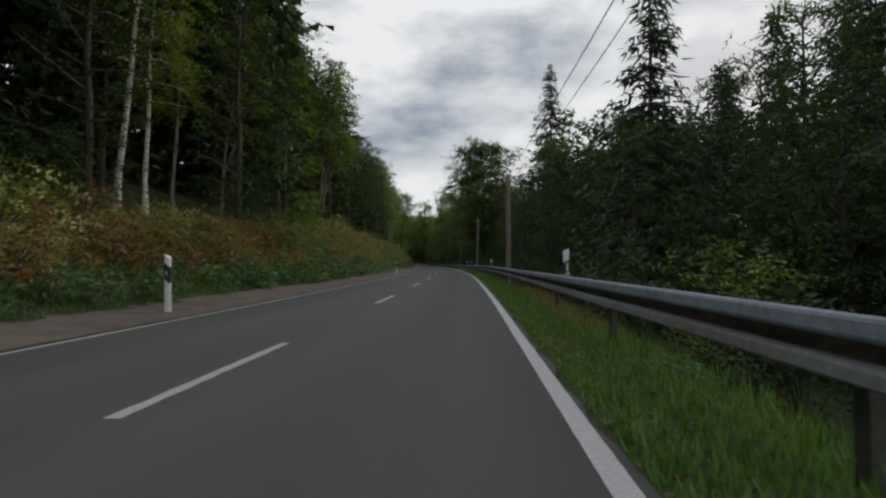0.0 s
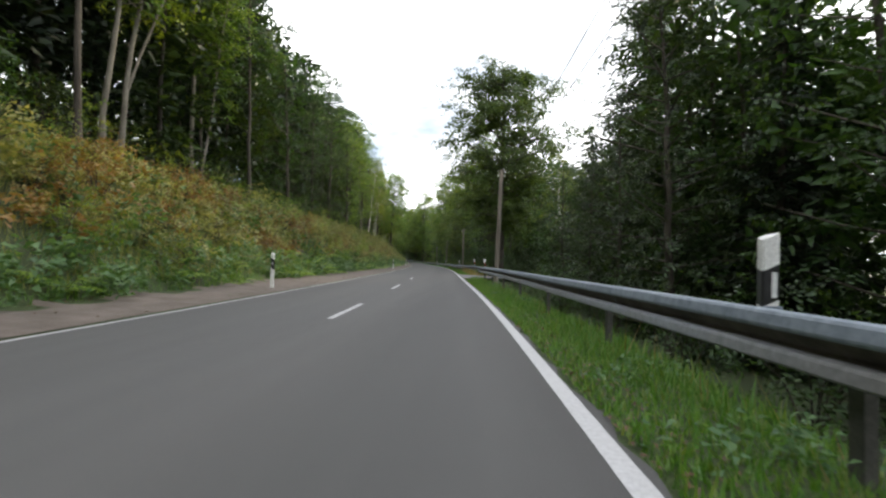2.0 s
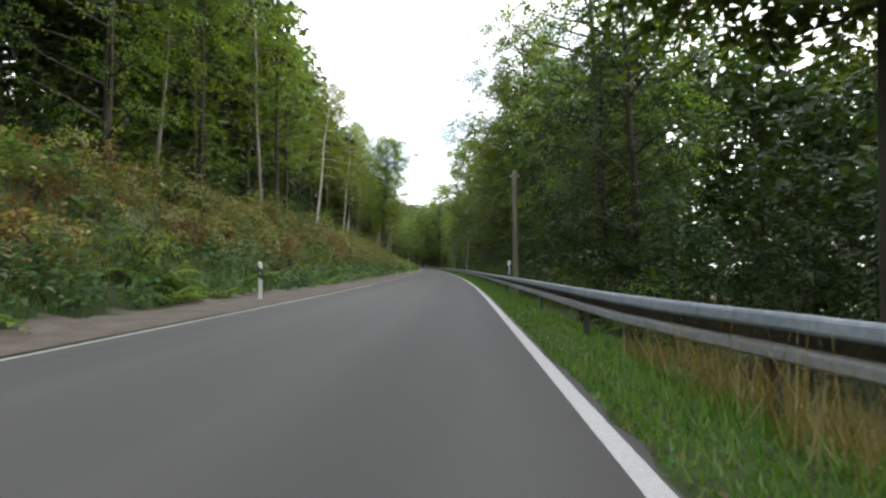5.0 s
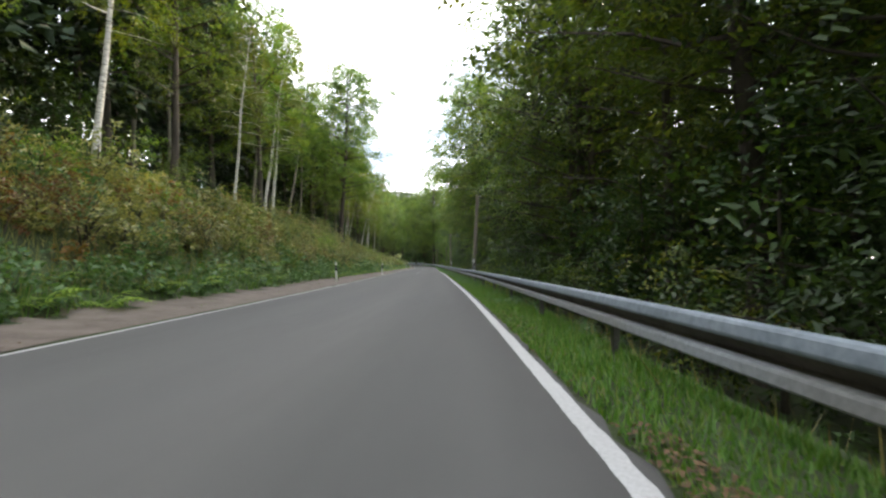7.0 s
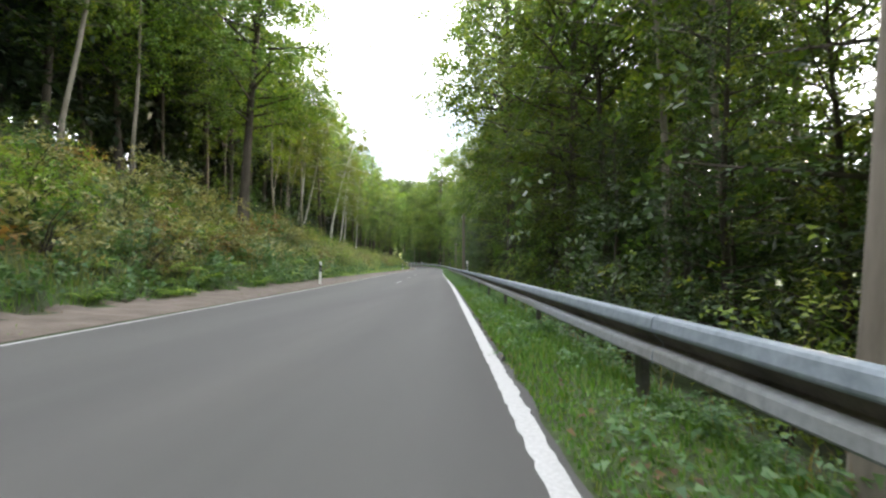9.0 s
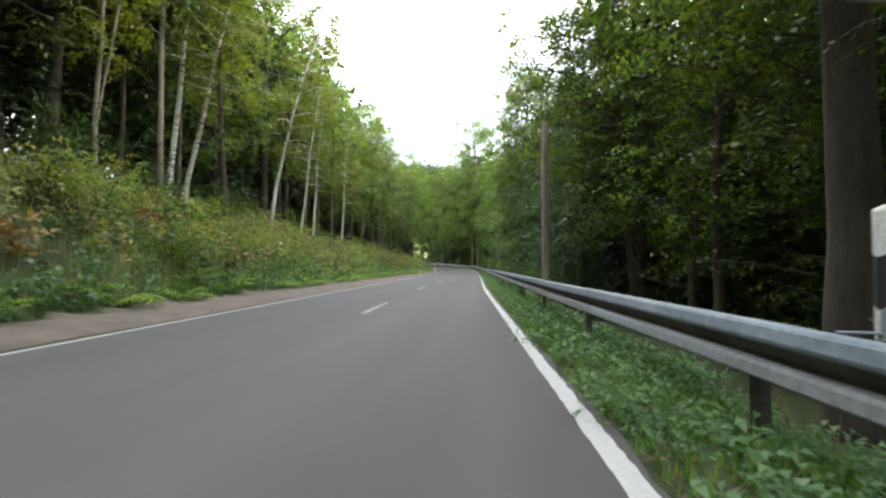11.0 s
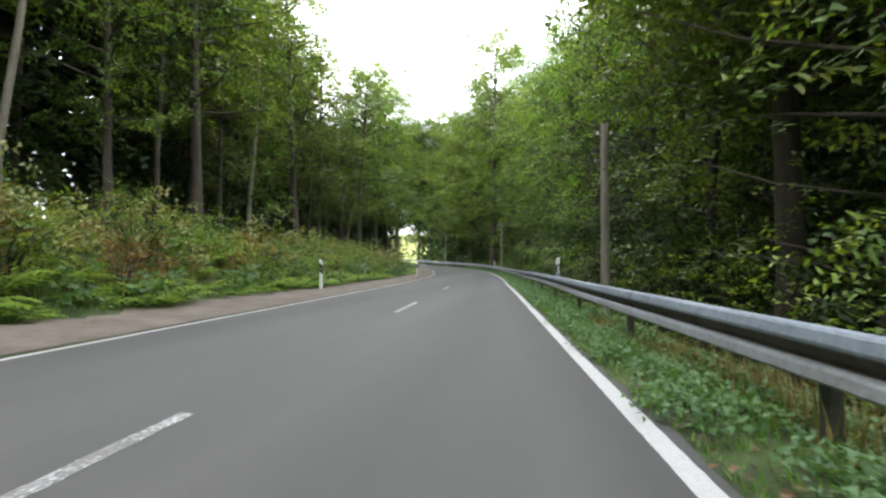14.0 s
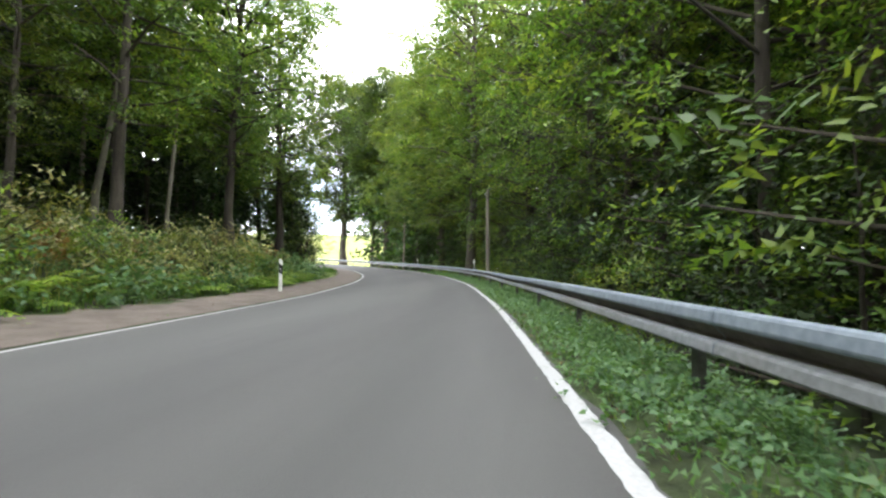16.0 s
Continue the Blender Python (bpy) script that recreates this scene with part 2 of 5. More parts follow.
# ---- the road's line: the painted line at its edge, x and y ----
LINE = [(0.6, -90), (0.75, -45), (0.87, 0), (0.82, 20), (0.42, 40), (-0.58, 60), (-1.7, 80), (-3.05, 100), (-4.85, 120), (-7.05, 140),
        (-9.3, 160), (-11.15, 175), (-12.95, 190), (-14.5, 205), (-16.2, 220), (-18.15, 237), (-20.2, 253), (-23.0, 267),
        (-27.6, 281), (-34.9, 295), (-44.5, 307), (-57, 317), (-74, 325), (-97, 330), (-130, 332), (-170, 330)]
LANES = 5.77                                    # metres between the two edge lines


def spline(points, step=1.0):
    p = [np.array(q, float) for q in points]
    p = [2 * p[0] - p[1]] + p + [2 * p[-1] - p[-2]]
    out = []
    for k in range(1, len(p) - 2):
        n = max(2, int(np.linalg.norm(p[k + 1] - p[k]) / 0.5))
        for t in np.linspace(0, 1, n, endpoint=False):
            a, b, c, d = p[k - 1:k + 3]
            out.append(0.5 * (2 * b + (c - a) * t + (2 * a - 5 * b + 4 * c - d) * t * t + (3 * b - a - 3 * c + d) * t ** 3))
    out.append(p[-2])
    out = np.array(out)
    s = np.r_[0, np.cumsum(np.linalg.norm(np.diff(out, axis=0), axis=1))]
    g = np.arange(0, s[-1], step)
    return np.stack([np.interp(g, s, out[:, 0]), np.interp(g, s, out[:, 1])], 1), g


RP, RS = spline(LINE)
S0 = float(np.interp(0, RP[:360, 1], RS[:360]))
RS = RS - S0                                     # s = 0 at y = 0
RT = np.gradient(RP, axis=0)
RT /= np.linalg.norm(RT, axis=1, keepdims=True)
for _ in range(3):
    RT[1:-1] = (RT[:-2] + RT[1:-1] + RT[2:]) / 3
RT /= np.linalg.norm(RT, axis=1, keepdims=True)


def sy(y):
    """Metres along the road at a y, before the bend."""
    return float(np.interp(y, RP[:360, 1], RS[:360]))


def elev(s):
    return np.interp(s, [238, 255, 268, 282, 300, 320, 345, 420], [0, 0.1, 0.33, 0.62, 1.1, 1.8, 2.6, 4.2])


def rd(s, d, z=0.0):
    """World places from metres along the road, metres to the right of its edge line, and height over it."""
    s, d, z = np.broadcast_arrays(np.asarray(s, float), np.asarray(d, float), np.asarray(z, float))
    x, y = np.interp(s, RS, RP[:, 0]), np.interp(s, RS, RP[:, 1])
    tx, ty = np.interp(s, RS, RT[:, 0]), np.interp(s, RS, RT[:, 1])
    return np.stack([x + ty * d, y - tx * d, z + elev(s)], -1)


def heading(s):
    return math.degrees(math.atan2(-np.interp(s, RS, RT[:, 0]), np.interp(s, RS, RT[:, 1])))


def near_road(x, y):
    """Signed metres to the right of the edge line, and s, of the nearest point of the road."""
    dx, dy = x - RP[:, 0], y - RP[:, 1]
    k = int(np.argmin(dx * dx + dy * dy))
    return float(dx[k] * RT[k, 1] - dy[k] * RT[k, 0]), float(RS[k])


def side_mid(d):
    """Middle of the side road at an offset from the carriageway."""
    return np.interp(d, [0, 3.4, 6, 32], [68.0, 68.2, 67.6, 57.0])


def side_fall(d):
    """Height of the side road, which drops away from the carriageway."""
    return np.interp(d, [0, 4.5, 10.0, 25, 60], [0, -0.12, -1.3, -2.8, -3.0])


def side_zone(s, d):
    """1 where the side road's mouth lies, 0 away from it."""
    half = np.interp(d, [0, 0.7, 1.6, 3.4, 6], [5.2, 4.4, 3.0, 1.9, 1.7])
    return np.clip((half + 1.3 - np.abs(s - side_mid(d))) / 1.3, 0, 1) * (np.asarray(d) < 32)


def ground(s, d):
    """Height of the ground over the road's own height."""
    s, d = np.broadcast_arrays(np.asarray(s, float), np.asarray(d, float))
    bh = np.interp(s, [-40, 20, 45, 80, 130, 165, 190, 215, 250, 300], [2.0, 2.3, 3.3, 3.5, 3.9, 3.6, 2.5, 2.0, 1.5, 0.8])
    bw = np.interp(s, [-40, 20, 45, 130, 190, 250], [6.0, 5.2, 3.9, 4.4, 4.0, 4.5])
    rise = np.interp(s, [-40, 30, 170, 220, 260], [0.42, 0.45, 0.42, 0.16, 0.05])
    u = np.clip((-7.9 - d) / bw, 0, 1)
    left = np.where(d > -7.9, 0.0, bh * u * u * (3 - 2 * u) * 0.6 + bh * u * 0.4) + rise * np.clip(-7.9 - bw - d, 0, 32) - 0.5 * np.clip(-48 - d, 0, 60)
    left = left + np.interp(d, [-7.9, -5.9], [0.12, 0.0])
    drop = np.interp(s, [0, 60, 235, 262], [1.0, 1.0, 1.0, 0.6])
    right = np.interp(d, [0, 0.9, 1.7, 4.0, 9.0, 25, 60, 120], [0, 0.0, -0.28, -1.35, -2.2, -2.8, -3.0, -6.0]) * drop
    k = side_zone(s, d)
    right = right * (1 - k) + (side_fall(d) - 0.03) * k
    bumps = 0.10 * np.sin(s * 0.9 + d * 0.7) * np.sin(s * 0.37 - d * 1.1) * np.clip((np.abs(d + 2.8) - 5.5) / 2, 0, 1) * (1 - k)
    return np.where(d < -2.8, left, right) + bumps


def at_ground(s, d, z=0.0):
    return rd(s, d, ground(s, d) + z)


# ---- meshes ----
def mesh_np(name, verts, faces, mats, smooth=False, index=None):
    """A mesh from arrays: faces is a list of arrays, each of one corner count."""
    me = bpy.data.meshes.new(name)
    verts = np.asarray(verts, np.float32)
    faces = [np.asarray(f, np.int32) for f in faces if len(f)]
    me.vertices.add(len(verts))
    me.vertices.foreach_set("co", verts.ravel())
    loops = np.concatenate([f.ravel() for f in faces])
    counts = np.concatenate([np.full(len(f), f.shape[1], np.int32) for f in faces])
    me.loops.add(len(loops))
    me.loops.foreach_set("vertex_index", loops)
    me.polygons.add(len(counts))
    me.polygons.foreach_set("loop_start", np.r_[0, np.cumsum(counts)[:-1]].astype(np.int32))
    me.polygons.foreach_set("use_smooth", np.full(len(counts), smooth))
    for m in mats if isinstance(mats, (list, tuple)) else [mats]:
        me.materials.append(m)
    if index is not None:
        me.polygons.foreach_set("material_index", np.asarray(index, np.int32))
    me.update(calc_edges=True)
    me.validate()
    return me


def part(name, data, parent, label=""):
    """One mesh as a part of a thing."""
    ob = new(name, data)
    ob.parent = parent
    return tagged(ob, label) if label else ob


def bm_mesh(name, bm, mat):
    me = bpy.data.meshes.new(name)
    bm.to_mesh(me)
    bm.free()
    me.materials.append(mat)
    return me


def box_bm(bm, size, centre, bevel=0.0):
    r = bmesh.ops.create_cube(bm, size=1.0)
    bmesh.ops.scale(bm, vec=size, verts=r["verts"])
    bmesh.ops.translate(bm, vec=centre, verts=r["verts"])
    if bevel:
        es = list({e for v in r["verts"] for e in v.link_edges})
        bmesh.ops.bevel(bm, geom=es, offset=bevel, segments=1, affect="EDGES")


def grid_faces(n, m):
    """Quads of an n by m grid of vertices."""
    i = np.arange(n - 1)[:, None] * m + np.arange(m - 1)[None, :]
    return np.stack([i, i + 1, i + m + 1, i + m], -1).reshape(-1, 4)


def tube(path, radii, sides=6):
    """A tapered tube round a path of points: verts, quads."""
    path, radii = np.asarray(path, float), np.asarray(radii, float)
    t = np.gradient(path, axis=0)
    t /= np.linalg.norm(t, axis=1, keepdims=True) + 1e-9
    ref = np.where(np.abs(t[:, 2:3]) > 0.9, np.array([[1.0, 0, 0]]), np.array([[0, 0, 1.0]]))
    a = np.cross(t, ref)
    a /= np.linalg.norm(a, axis=1, keepdims=True) + 1e-9
    b = np.cross(t, a)
    ang = np.linspace(0, 2 * math.pi, sides, endpoint=False)
    v = path[:, None] + radii[:, None, None] * (np.cos(ang)[None, :, None] * a[:, None] + np.sin(ang)[None, :, None] * b[:, None])
    n = len(path)
    i = np.arange(n - 1)[:, None] * sides + np.arange(sides)[None, :]
    j = np.arange(n - 1)[:, None] * sides + (np.arange(sides) + 1)[None, :] % sides
    return v.reshape(-1, 3), np.stack([i, j, j + sides, i + sides], -1).reshape(-1, 4)


def join(pieces):
    """Several (verts, quads) as one."""
    vs, fs, n = [], [], 0
    for v, f in pieces:
        vs.append(v)
        fs.append(f + n)
        n += len(v)
    return np.concatenate(vs), np.concatenate(fs)


def leaves(rng, centres, size, flat=0.6, aspect=0.62, droop=0.0, simple=False):
    """A leaf-shaped blade at each centre, turned at random, mostly lying: verts, quads."""
    n = len(centres)
    nrm = rng.normal(size=(n, 3))
    nrm[:, 2] = np.abs(nrm[:, 2]) + flat * 2.0
    nrm /= np.linalg.norm(nrm, axis=1, keepdims=True)
    az = rng.uniform(0, 2 * math.pi, n)
    u = np.stack([np.cos(az), np.sin(az), np.full(n, -droop)], 1)
    u -= nrm * (u * nrm).sum(1, keepdims=True)
    u /= np.linalg.norm(u, axis=1, keepdims=True)
    w = np.cross(nrm, u)
    sz = (size * rng.uniform(0.7, 1.15, n))[:, None]
    base, tip = centres - u * sz * 0.5, centres + u * sz * 0.5 - nrm * sz * 0.12
    mid = centres + nrm * sz * 0.05 - u * sz * 0.08
    if simple:
        v = np.stack([base - w * sz * 0.30, base + w * sz * 0.34, tip + w * sz * 0.08], 1).reshape(-1, 3)
        return v, np.arange(3 * n).reshape(-1, 3)
    v = np.stack([base, mid + w * sz * aspect * 0.5, tip, mid - w * sz * aspect * 0.5], 1).reshape(-1, 3)
    return v, np.arange(4 * n).reshape(-1, 4)


def sprays(rng, centres, axis, size, per=5, droop=0.25, flat=0.45):
    """A leafy twig at each centre: leaves left and right of its bent stalk, spread in one plane, pointing away from the axis: verts, triangles."""
    n = len(centres)
    out = centres[:, :2] - axis
    out /= np.linalg.norm(out, axis=1, keepdims=True) + 1e-6
    out = out + rng.normal(0, 0.6, (n, 2))
    u = np.c_[out, rng.normal(-droop, 0.3, n)]
    u /= np.linalg.norm(u, axis=1, keepdims=True)
    nrm = rng.normal(0, flat, (n, 3)) + np.c_[out * 0.4, np.ones(n)]
    w = np.cross(nrm, u)
    w /= np.linalg.norm(w, axis=1, keepdims=True) + 1e-9
    nrm = np.cross(u, w)
    sz = (size * rng.uniform(0.7, 1.25, n))[:, None, None]
    t = np.linspace(0, 1, per + 1)[None, :, None]
    u, w, nrm, c = u[:, None], w[:, None], nrm[:, None], centres[:, None]
    stalk = c + u * sz * 0.70 * per * (t - 0.4) - nrm * sz * per * 0.16 * t * t
    side = np.where((np.arange(per)[None, :, None] + rng.integers(0, 2, (n, 1, 1))) % 2, 1.0, -1.0)
    tm = (t[:, :-1] + t[:, 1:]) / 2
    tip = (stalk[:, :-1] + stalk[:, 1:]) / 2 + (w * side * (0.45 + 0.62 * np.sin(math.pi * (0.15 + 0.72 * tm))) + u * 0.40 + nrm * rng.normal(-0.12, 0.16, (n, per, 1))) * sz * rng.uniform(0.7, 1.15, (n, per, 1))
    v = np.concatenate([stalk, tip], 1).reshape(-1, 3)
    k = np.arange(per)
    f = np.stack([k, k + 1, per + 1 + k], 1)[None] + (np.arange(n) * (2 * per + 1))[:, None, None]
    return v, f.reshape(-1, 3)


# ---- plants ----
def crown_and_trunk(seed, height, base, radius, limbs, count, size, bark_r, lean=0.0, shape=0.5, clump=0.75, top=1.0, droop=0.0, fork=False, far=False):
    """A broadleaved tree: bent tapered trunk, rising limbs, and clumps of leaves along their outer parts."""
    rng = np.random.default_rng(seed)
    n = 10
    zz = np.linspace(0, height * 0.93, n)
    bend = np.cumsum(rng.normal(0, 0.05, (n, 2)), axis=0) * height / 16
    bend -= bend[0]
    path = np.c_[bend[:, 0] + lean * zz * zz / height, bend[:, 1], zz]
    rad = bark_r * (1 - zz / height) ** 0.8 + 0.015
    rad[0] *= 1.45
    pieces = [tube(path, rad, 5 if far else 8)]
    if fork:
        z2 = np.linspace(base * 0.5, height * 0.85, 7)
        q = np.c_[np.interp(z2, zz, path[:, 0]) + (z2 - z2[0]) * 0.17, np.interp(z2, zz, path[:, 1]) + (z2 - z2[0]) * 0.06, z2]
        pieces.append(tube(q, np.linspace(bark_r * 0.6, 0.02, 7), 6))
    centres, weight = [], []
    for k in range(limbs):
        f = (k + rng.uniform(0, 1)) / limbs
        z0 = base + (height * 0.95 - base) * f
        prof = (1 - abs(f - shape) / max(shape, 1 - shape)) ** 0.55 if top else 1 - f
        prof = 0.28 + 0.72 * max(prof, 0)
        ln = radius * prof * rng.uniform(0.62, 1.18)
        az = k * 2.39996 + rng.uniform(-0.5, 0.5)
        up = rng.uniform(0.15, 0.6) * (0.5 + f)
        m = 5
        t = np.linspace(0, 1, m)
        o = np.array([np.interp(z0, zz, path[:, 0]), np.interp(z0, zz, path[:, 1]), z0])
        q = o + np.c_[np.cos(az) * ln * t, np.sin(az) * ln * t, ln * up * t - droop * ln * t * t]
        q[1:-1] += rng.normal(0, 0.07 * ln, (m - 2, 3)) * 0.5
        r0 = min(0.35 * bark_r, 0.02 + 0.016 * ln)
        if not far:
            pieces.append(tube(q[[0, 2, 4]], np.linspace(r0, 0.008, 3), 3))
        kc = max(3, int(3 + ln * 2.2))
        for tt in rng.uniform(0.3, 1.05, kc):
            c = o + (q[-1] - o) * tt + np.clip(rng.normal(0, 0.15 * ln, 3), -0.22 * ln, 0.22 * ln) * np.array([1, 1, 0.7])
            centres.append(c)
            weight.append(rng.uniform(0.5, 1.5))
    centres, weight = np.array(centres), np.array(weight)
    per = 4 if far else 5
    count //= per
    fine = 1.6 - 0.6 * np.clip(centres[:, 2] / 11, 0, 1)     # the lower boughs carry finer leaves, and more of them
    weight = weight * fine
    pick = rng.choice(len(centres), count, p=weight / weight.sum())
    off = rng.normal(size=(count, 3))
    off /= np.linalg.norm(off, axis=1, keepdims=True)
    off *= (rng.uniform(0.15, 1, count) ** 0.5)[:, None] * clump * np.array([1, 1, 0.5])
    c = centres[pick] + off * rng.uniform(0.6, 1.3, (len(centres), 1))[pick]
    c = c[c[:, 2] > 0.12]
    axis = np.c_[np.interp(c[:, 2], zz, path[:, 0]), np.interp(c[:, 2], zz, path[:, 1])]
    grow = np.interp(c[:, 2], [0.5, 4, 9, 14], [0.72, 0.82, 1.0, 1.12])
    return join(pieces), sprays(rng, c, axis, size * grow, per, 0.25 + droop)


def make_tree(name, label, category, bark, leaf, **kw):
    """A tree standing at the origin, with its trunk and crown; copied to its places."""
    (tv, tf), (lv, lf) = crown_and_trunk(**kw)
    tv[:, 2] -= 0.25 * (tv[:, 2] < 0.01)
    ob = new(name)
    part("trunk", mesh_np("trunk", tv, [tf], bark, True), ob)
    part("crown", mesh_np("crown", lv, [lf], leaf, True), ob)
    return tagged(ob, label, category)


def make_spruce(name, label, seed, height, radius, bare=0.6, sprigs=17):
    """A spruce: straight trunk and whorls of drooping boughs with hanging twigs."""
    rng = np.random.default_rng(seed)
    pieces = [tube(np.c_[np.zeros(8), np.zeros(8), np.linspace(-0.25, height, 8)], np.linspace(height * 0.013 + 0.03, 0.01, 8), 7)]
    cs, dirs, sz = [], [], []
    z = bare
    while z < height - 0.15:
        f = (z - bare) / (height - bare)
        reach = radius * (1 - f) ** 0.8 * rng.uniform(0.8, 1.1) + 0.1
        k = 14 if f < 0.6 else 10
        for b in range(k):
            az = rng.uniform(0, 2 * math.pi)
            ln = reach * rng.uniform(0.72, 1.15)
            d = np.array([math.cos(az), math.sin(az)])
            m = max(4, int(sprigs * ln / radius) + 3)
            t = np.sort(rng.uniform(0.12, 1.0, m))
            sag = -0.30 * ln * np.sin(t * 2.2) * (1 - 0.7 * f) + 0.28 * ln * f * t
            p = np.c_[d[0] * ln * t, d[1] * ln * t, z + sag]
            p += rng.normal(0, 0.14, p.shape) * np.array([1, 1, 0.9])
            cs.append(p)
            side = rng.choice([-1, 1], m)[:, None] * np.array([-d[1], d[0]]) * rng.uniform(0.3, 1.1, (m, 1)) + d * rng.uniform(0.4, 1.0, (m, 1))
            dirs.append(np.c_[side, rng.uniform(-0.65, 0.05, m)])
            sz.append(0.27 + 0.32 * (1 - t) * ln / radius + rng.uniform(0, 0.18, m))
            if ln > 0.8:
                pieces.append(tube(np.array([[0, 0, z], [d[0] * ln * 0.5, d[1] * ln * 0.5, z - 0.16 * ln], [d[0] * ln * 0.95, d[1] * ln * 0.95, z - 0.2 * ln]]), [0.03, 0.018, 0.006], 3))
        z += (0.30 + 0.012 * height) * rng.uniform(0.6, 1.3)
    c, u, sz = np.concatenate(cs), np.concatenate(dirs), np.concatenate(sz)[:, None]
    u /= np.linalg.norm(u, axis=1, keepdims=True)
    w = np.cross(u, np.array([0, 0, 1.0]) + rng.normal(0, 0.5, u.shape))
    w /= np.linalg.norm(w, axis=1, keepdims=True)
    v = np.stack([c - u * sz * 0.2 + w * sz * 0.15, c - u * sz * 0.1 - w * sz * 0.16, c + u * sz], 1).reshape(-1, 3)
    v[2::3, 2] -= 0.06
    ob = new(name)
    tv, tf = join(pieces)
    part("trunk", mesh_np("trunk", tv, [tf], BARK, True), ob)
    part("crown", mesh_np("crown", v, [np.arange(len(v)).reshape(-1, 3)], NEEDLE), ob)
    return tagged(ob, label, "tree")


def bush_arrays(seed, width, height, count, size):
    """A shrub: thin stems and uneven clumps of leaves down to the ground."""
    rng = np.random.default_rng(seed)
    stems, cs = [], []
    for k in range(9):
        az, ln = rng.uniform(0, 6.28), rng.uniform(0.4, 1.0) * width * 0.5
        hz = height * rng.uniform(0.5, 1.0)
        tip = np.array([math.cos(az) * ln, math.sin(az) * ln, hz])
        stems.append(tube(np.array([[0, 0, -0.15], tip * [0.35, 0.35, 0.55], tip]), [0.02, 0.014, 0.004], 3))
        cs += [tip * f + rng.normal(0, 0.1 * width, 3) for f in (0.35, 0.55, 0.75, 0.92, 1.0)]
    cs = np.array(cs)
    count //= 4
    cs = cs[rng.choice(len(cs), count)]
    off = rng.normal(size=(count, 3))
    off *= 0.13 * np.array([width, width, height])
    c = cs + off
    c[:, 2] = np.abs(c[:, 2])
    return join(stems), sprays(rng, c, np.zeros((count, 2)), np.full(count, size), 4, 0.1, 0.5)


def make_bush(name, label, category, leaf, bark, **kw):
    (sv, sf), (lv, lf) = bush_arrays(**kw)
    ob = new(name)
    part("stem", mesh_np("stem", sv, [sf], bark, True), ob)
    part("foliage", mesh_np("foliage", lv, [lf], leaf, True), ob)
    return tagged(ob, label, category)


def fern_arrays(seed, size=0.9, fronds=9, pinnae=11):
    """Arching fronds with narrow leaflets on both sides."""
    rng = np.random.default_rng(seed)
    v = []
    for k in range(fronds):
        az, ln, up = k * 6.283 / fronds + rng.uniform(-0.3, 0.3), size * rng.uniform(0.7, 1.15), rng.uniform(0.7, 1.1)
        d, sd = np.array([math.cos(az), math.sin(az), 0]), np.array([-math.sin(az), math.cos(az), 0])
        for j in range(pinnae):
            t = (j + 1) / pinnae
            o = d * ln * t * 0.9 + np.array([0, 0, ln * (up * t - 0.75 * t * t)])
            wl = ln * 0.26 * math.sin(math.pi * min(1, 0.18 + t * 0.82)) + 0.015
            wd = ln * 0.045
            for sgn in (-1, 1):
                tip = o + sd * sgn * wl + d * wl * 0.35 - np.array([0, 0, wl * 0.25])
                v += [o - d * wd, o + d * wd * 0.8, tip + d * wd * 0.3, tip - d * wd * 0.3]
    v = np.array(v)
    return v, np.arange(len(v)).reshape(-1, 4)


def herb_arrays(seed, height, width, count, size, simple=False):
    """A leafy herb patch: upright stalks with leaves in tiers."""
    rng = np.random.default_rng(seed)
    k = max(4, count // 9)
    root = rng.normal(0, 0.33 * width, (k, 2))
    tall = height * rng.uniform(0.5, 1.1, k)
    pick = rng.integers(0, k, count)
    t = rng.uniform(0.1, 1.0, count)
    c = np.c_[root[pick] + rng.normal(0, 0.05, (count, 2)), tall[pick] * t]
    return leaves(rng, c, size, 0.5, aspect=0.55, droop=0.3, simple=simple)


def blades_arrays(rng, x, y, z, height, width):
    """Grass blades rising from the given places: verts, quads."""
    n = len(x)
    az, bend = rng.uniform(0, 6.283, n), rng.uniform(0.1, 0.75, n)
    d = np.stack([np.cos(az), np.sin(az), np.zeros(n)], 1)
    w = np.stack([-np.sin(az), np.cos(az), np.zeros(n)], 1) * (width * rng.uniform(0.6, 1.4, n))[:, None]
    o, h = np.stack([x, y, z], 1), (height * rng.uniform(0.45, 1.35, n))[:, None]
    up = np.array([0, 0, 1.0])
    tip = o + up * h * (1 - 0.25 * bend)[:, None] + d * h * bend[:, None]
    v = np.stack([o + w, o - w, tip], 1).reshape(-1, 3)
    return v, np.arange(3 * n).reshape(-1, 3)


def strewn(name, pieces, mats, label, category):
    """Many small plants joined into one sheet of growth."""
    vs, fs, ix, n = [], {3: [], 4: []}, {3: [], 4: []}, 0
    for v, f, k in pieces:
        vs.append(v)
        fs[f.shape[1]].append(f + n)
        ix[f.shape[1]].append(np.full(len(f), k))
        n += len(v)
    sides = [k for k in (3, 4) if fs[k]]
    ob = new(name, mesh_np(name, np.concatenate(vs), [np.concatenate(fs[k]) for k in sides], mats, False, np.concatenate([np.concatenate(ix[k]) for k in sides])))
    return tagged(ob, label, category, kind="stuff")


def moved(v, place, turn, scale):
    c, s = math.cos(turn), math.sin(turn)
    return v @ np.array([[c, s, 0], [-s, c, 0], [0, 0, 1]]) * scale + place

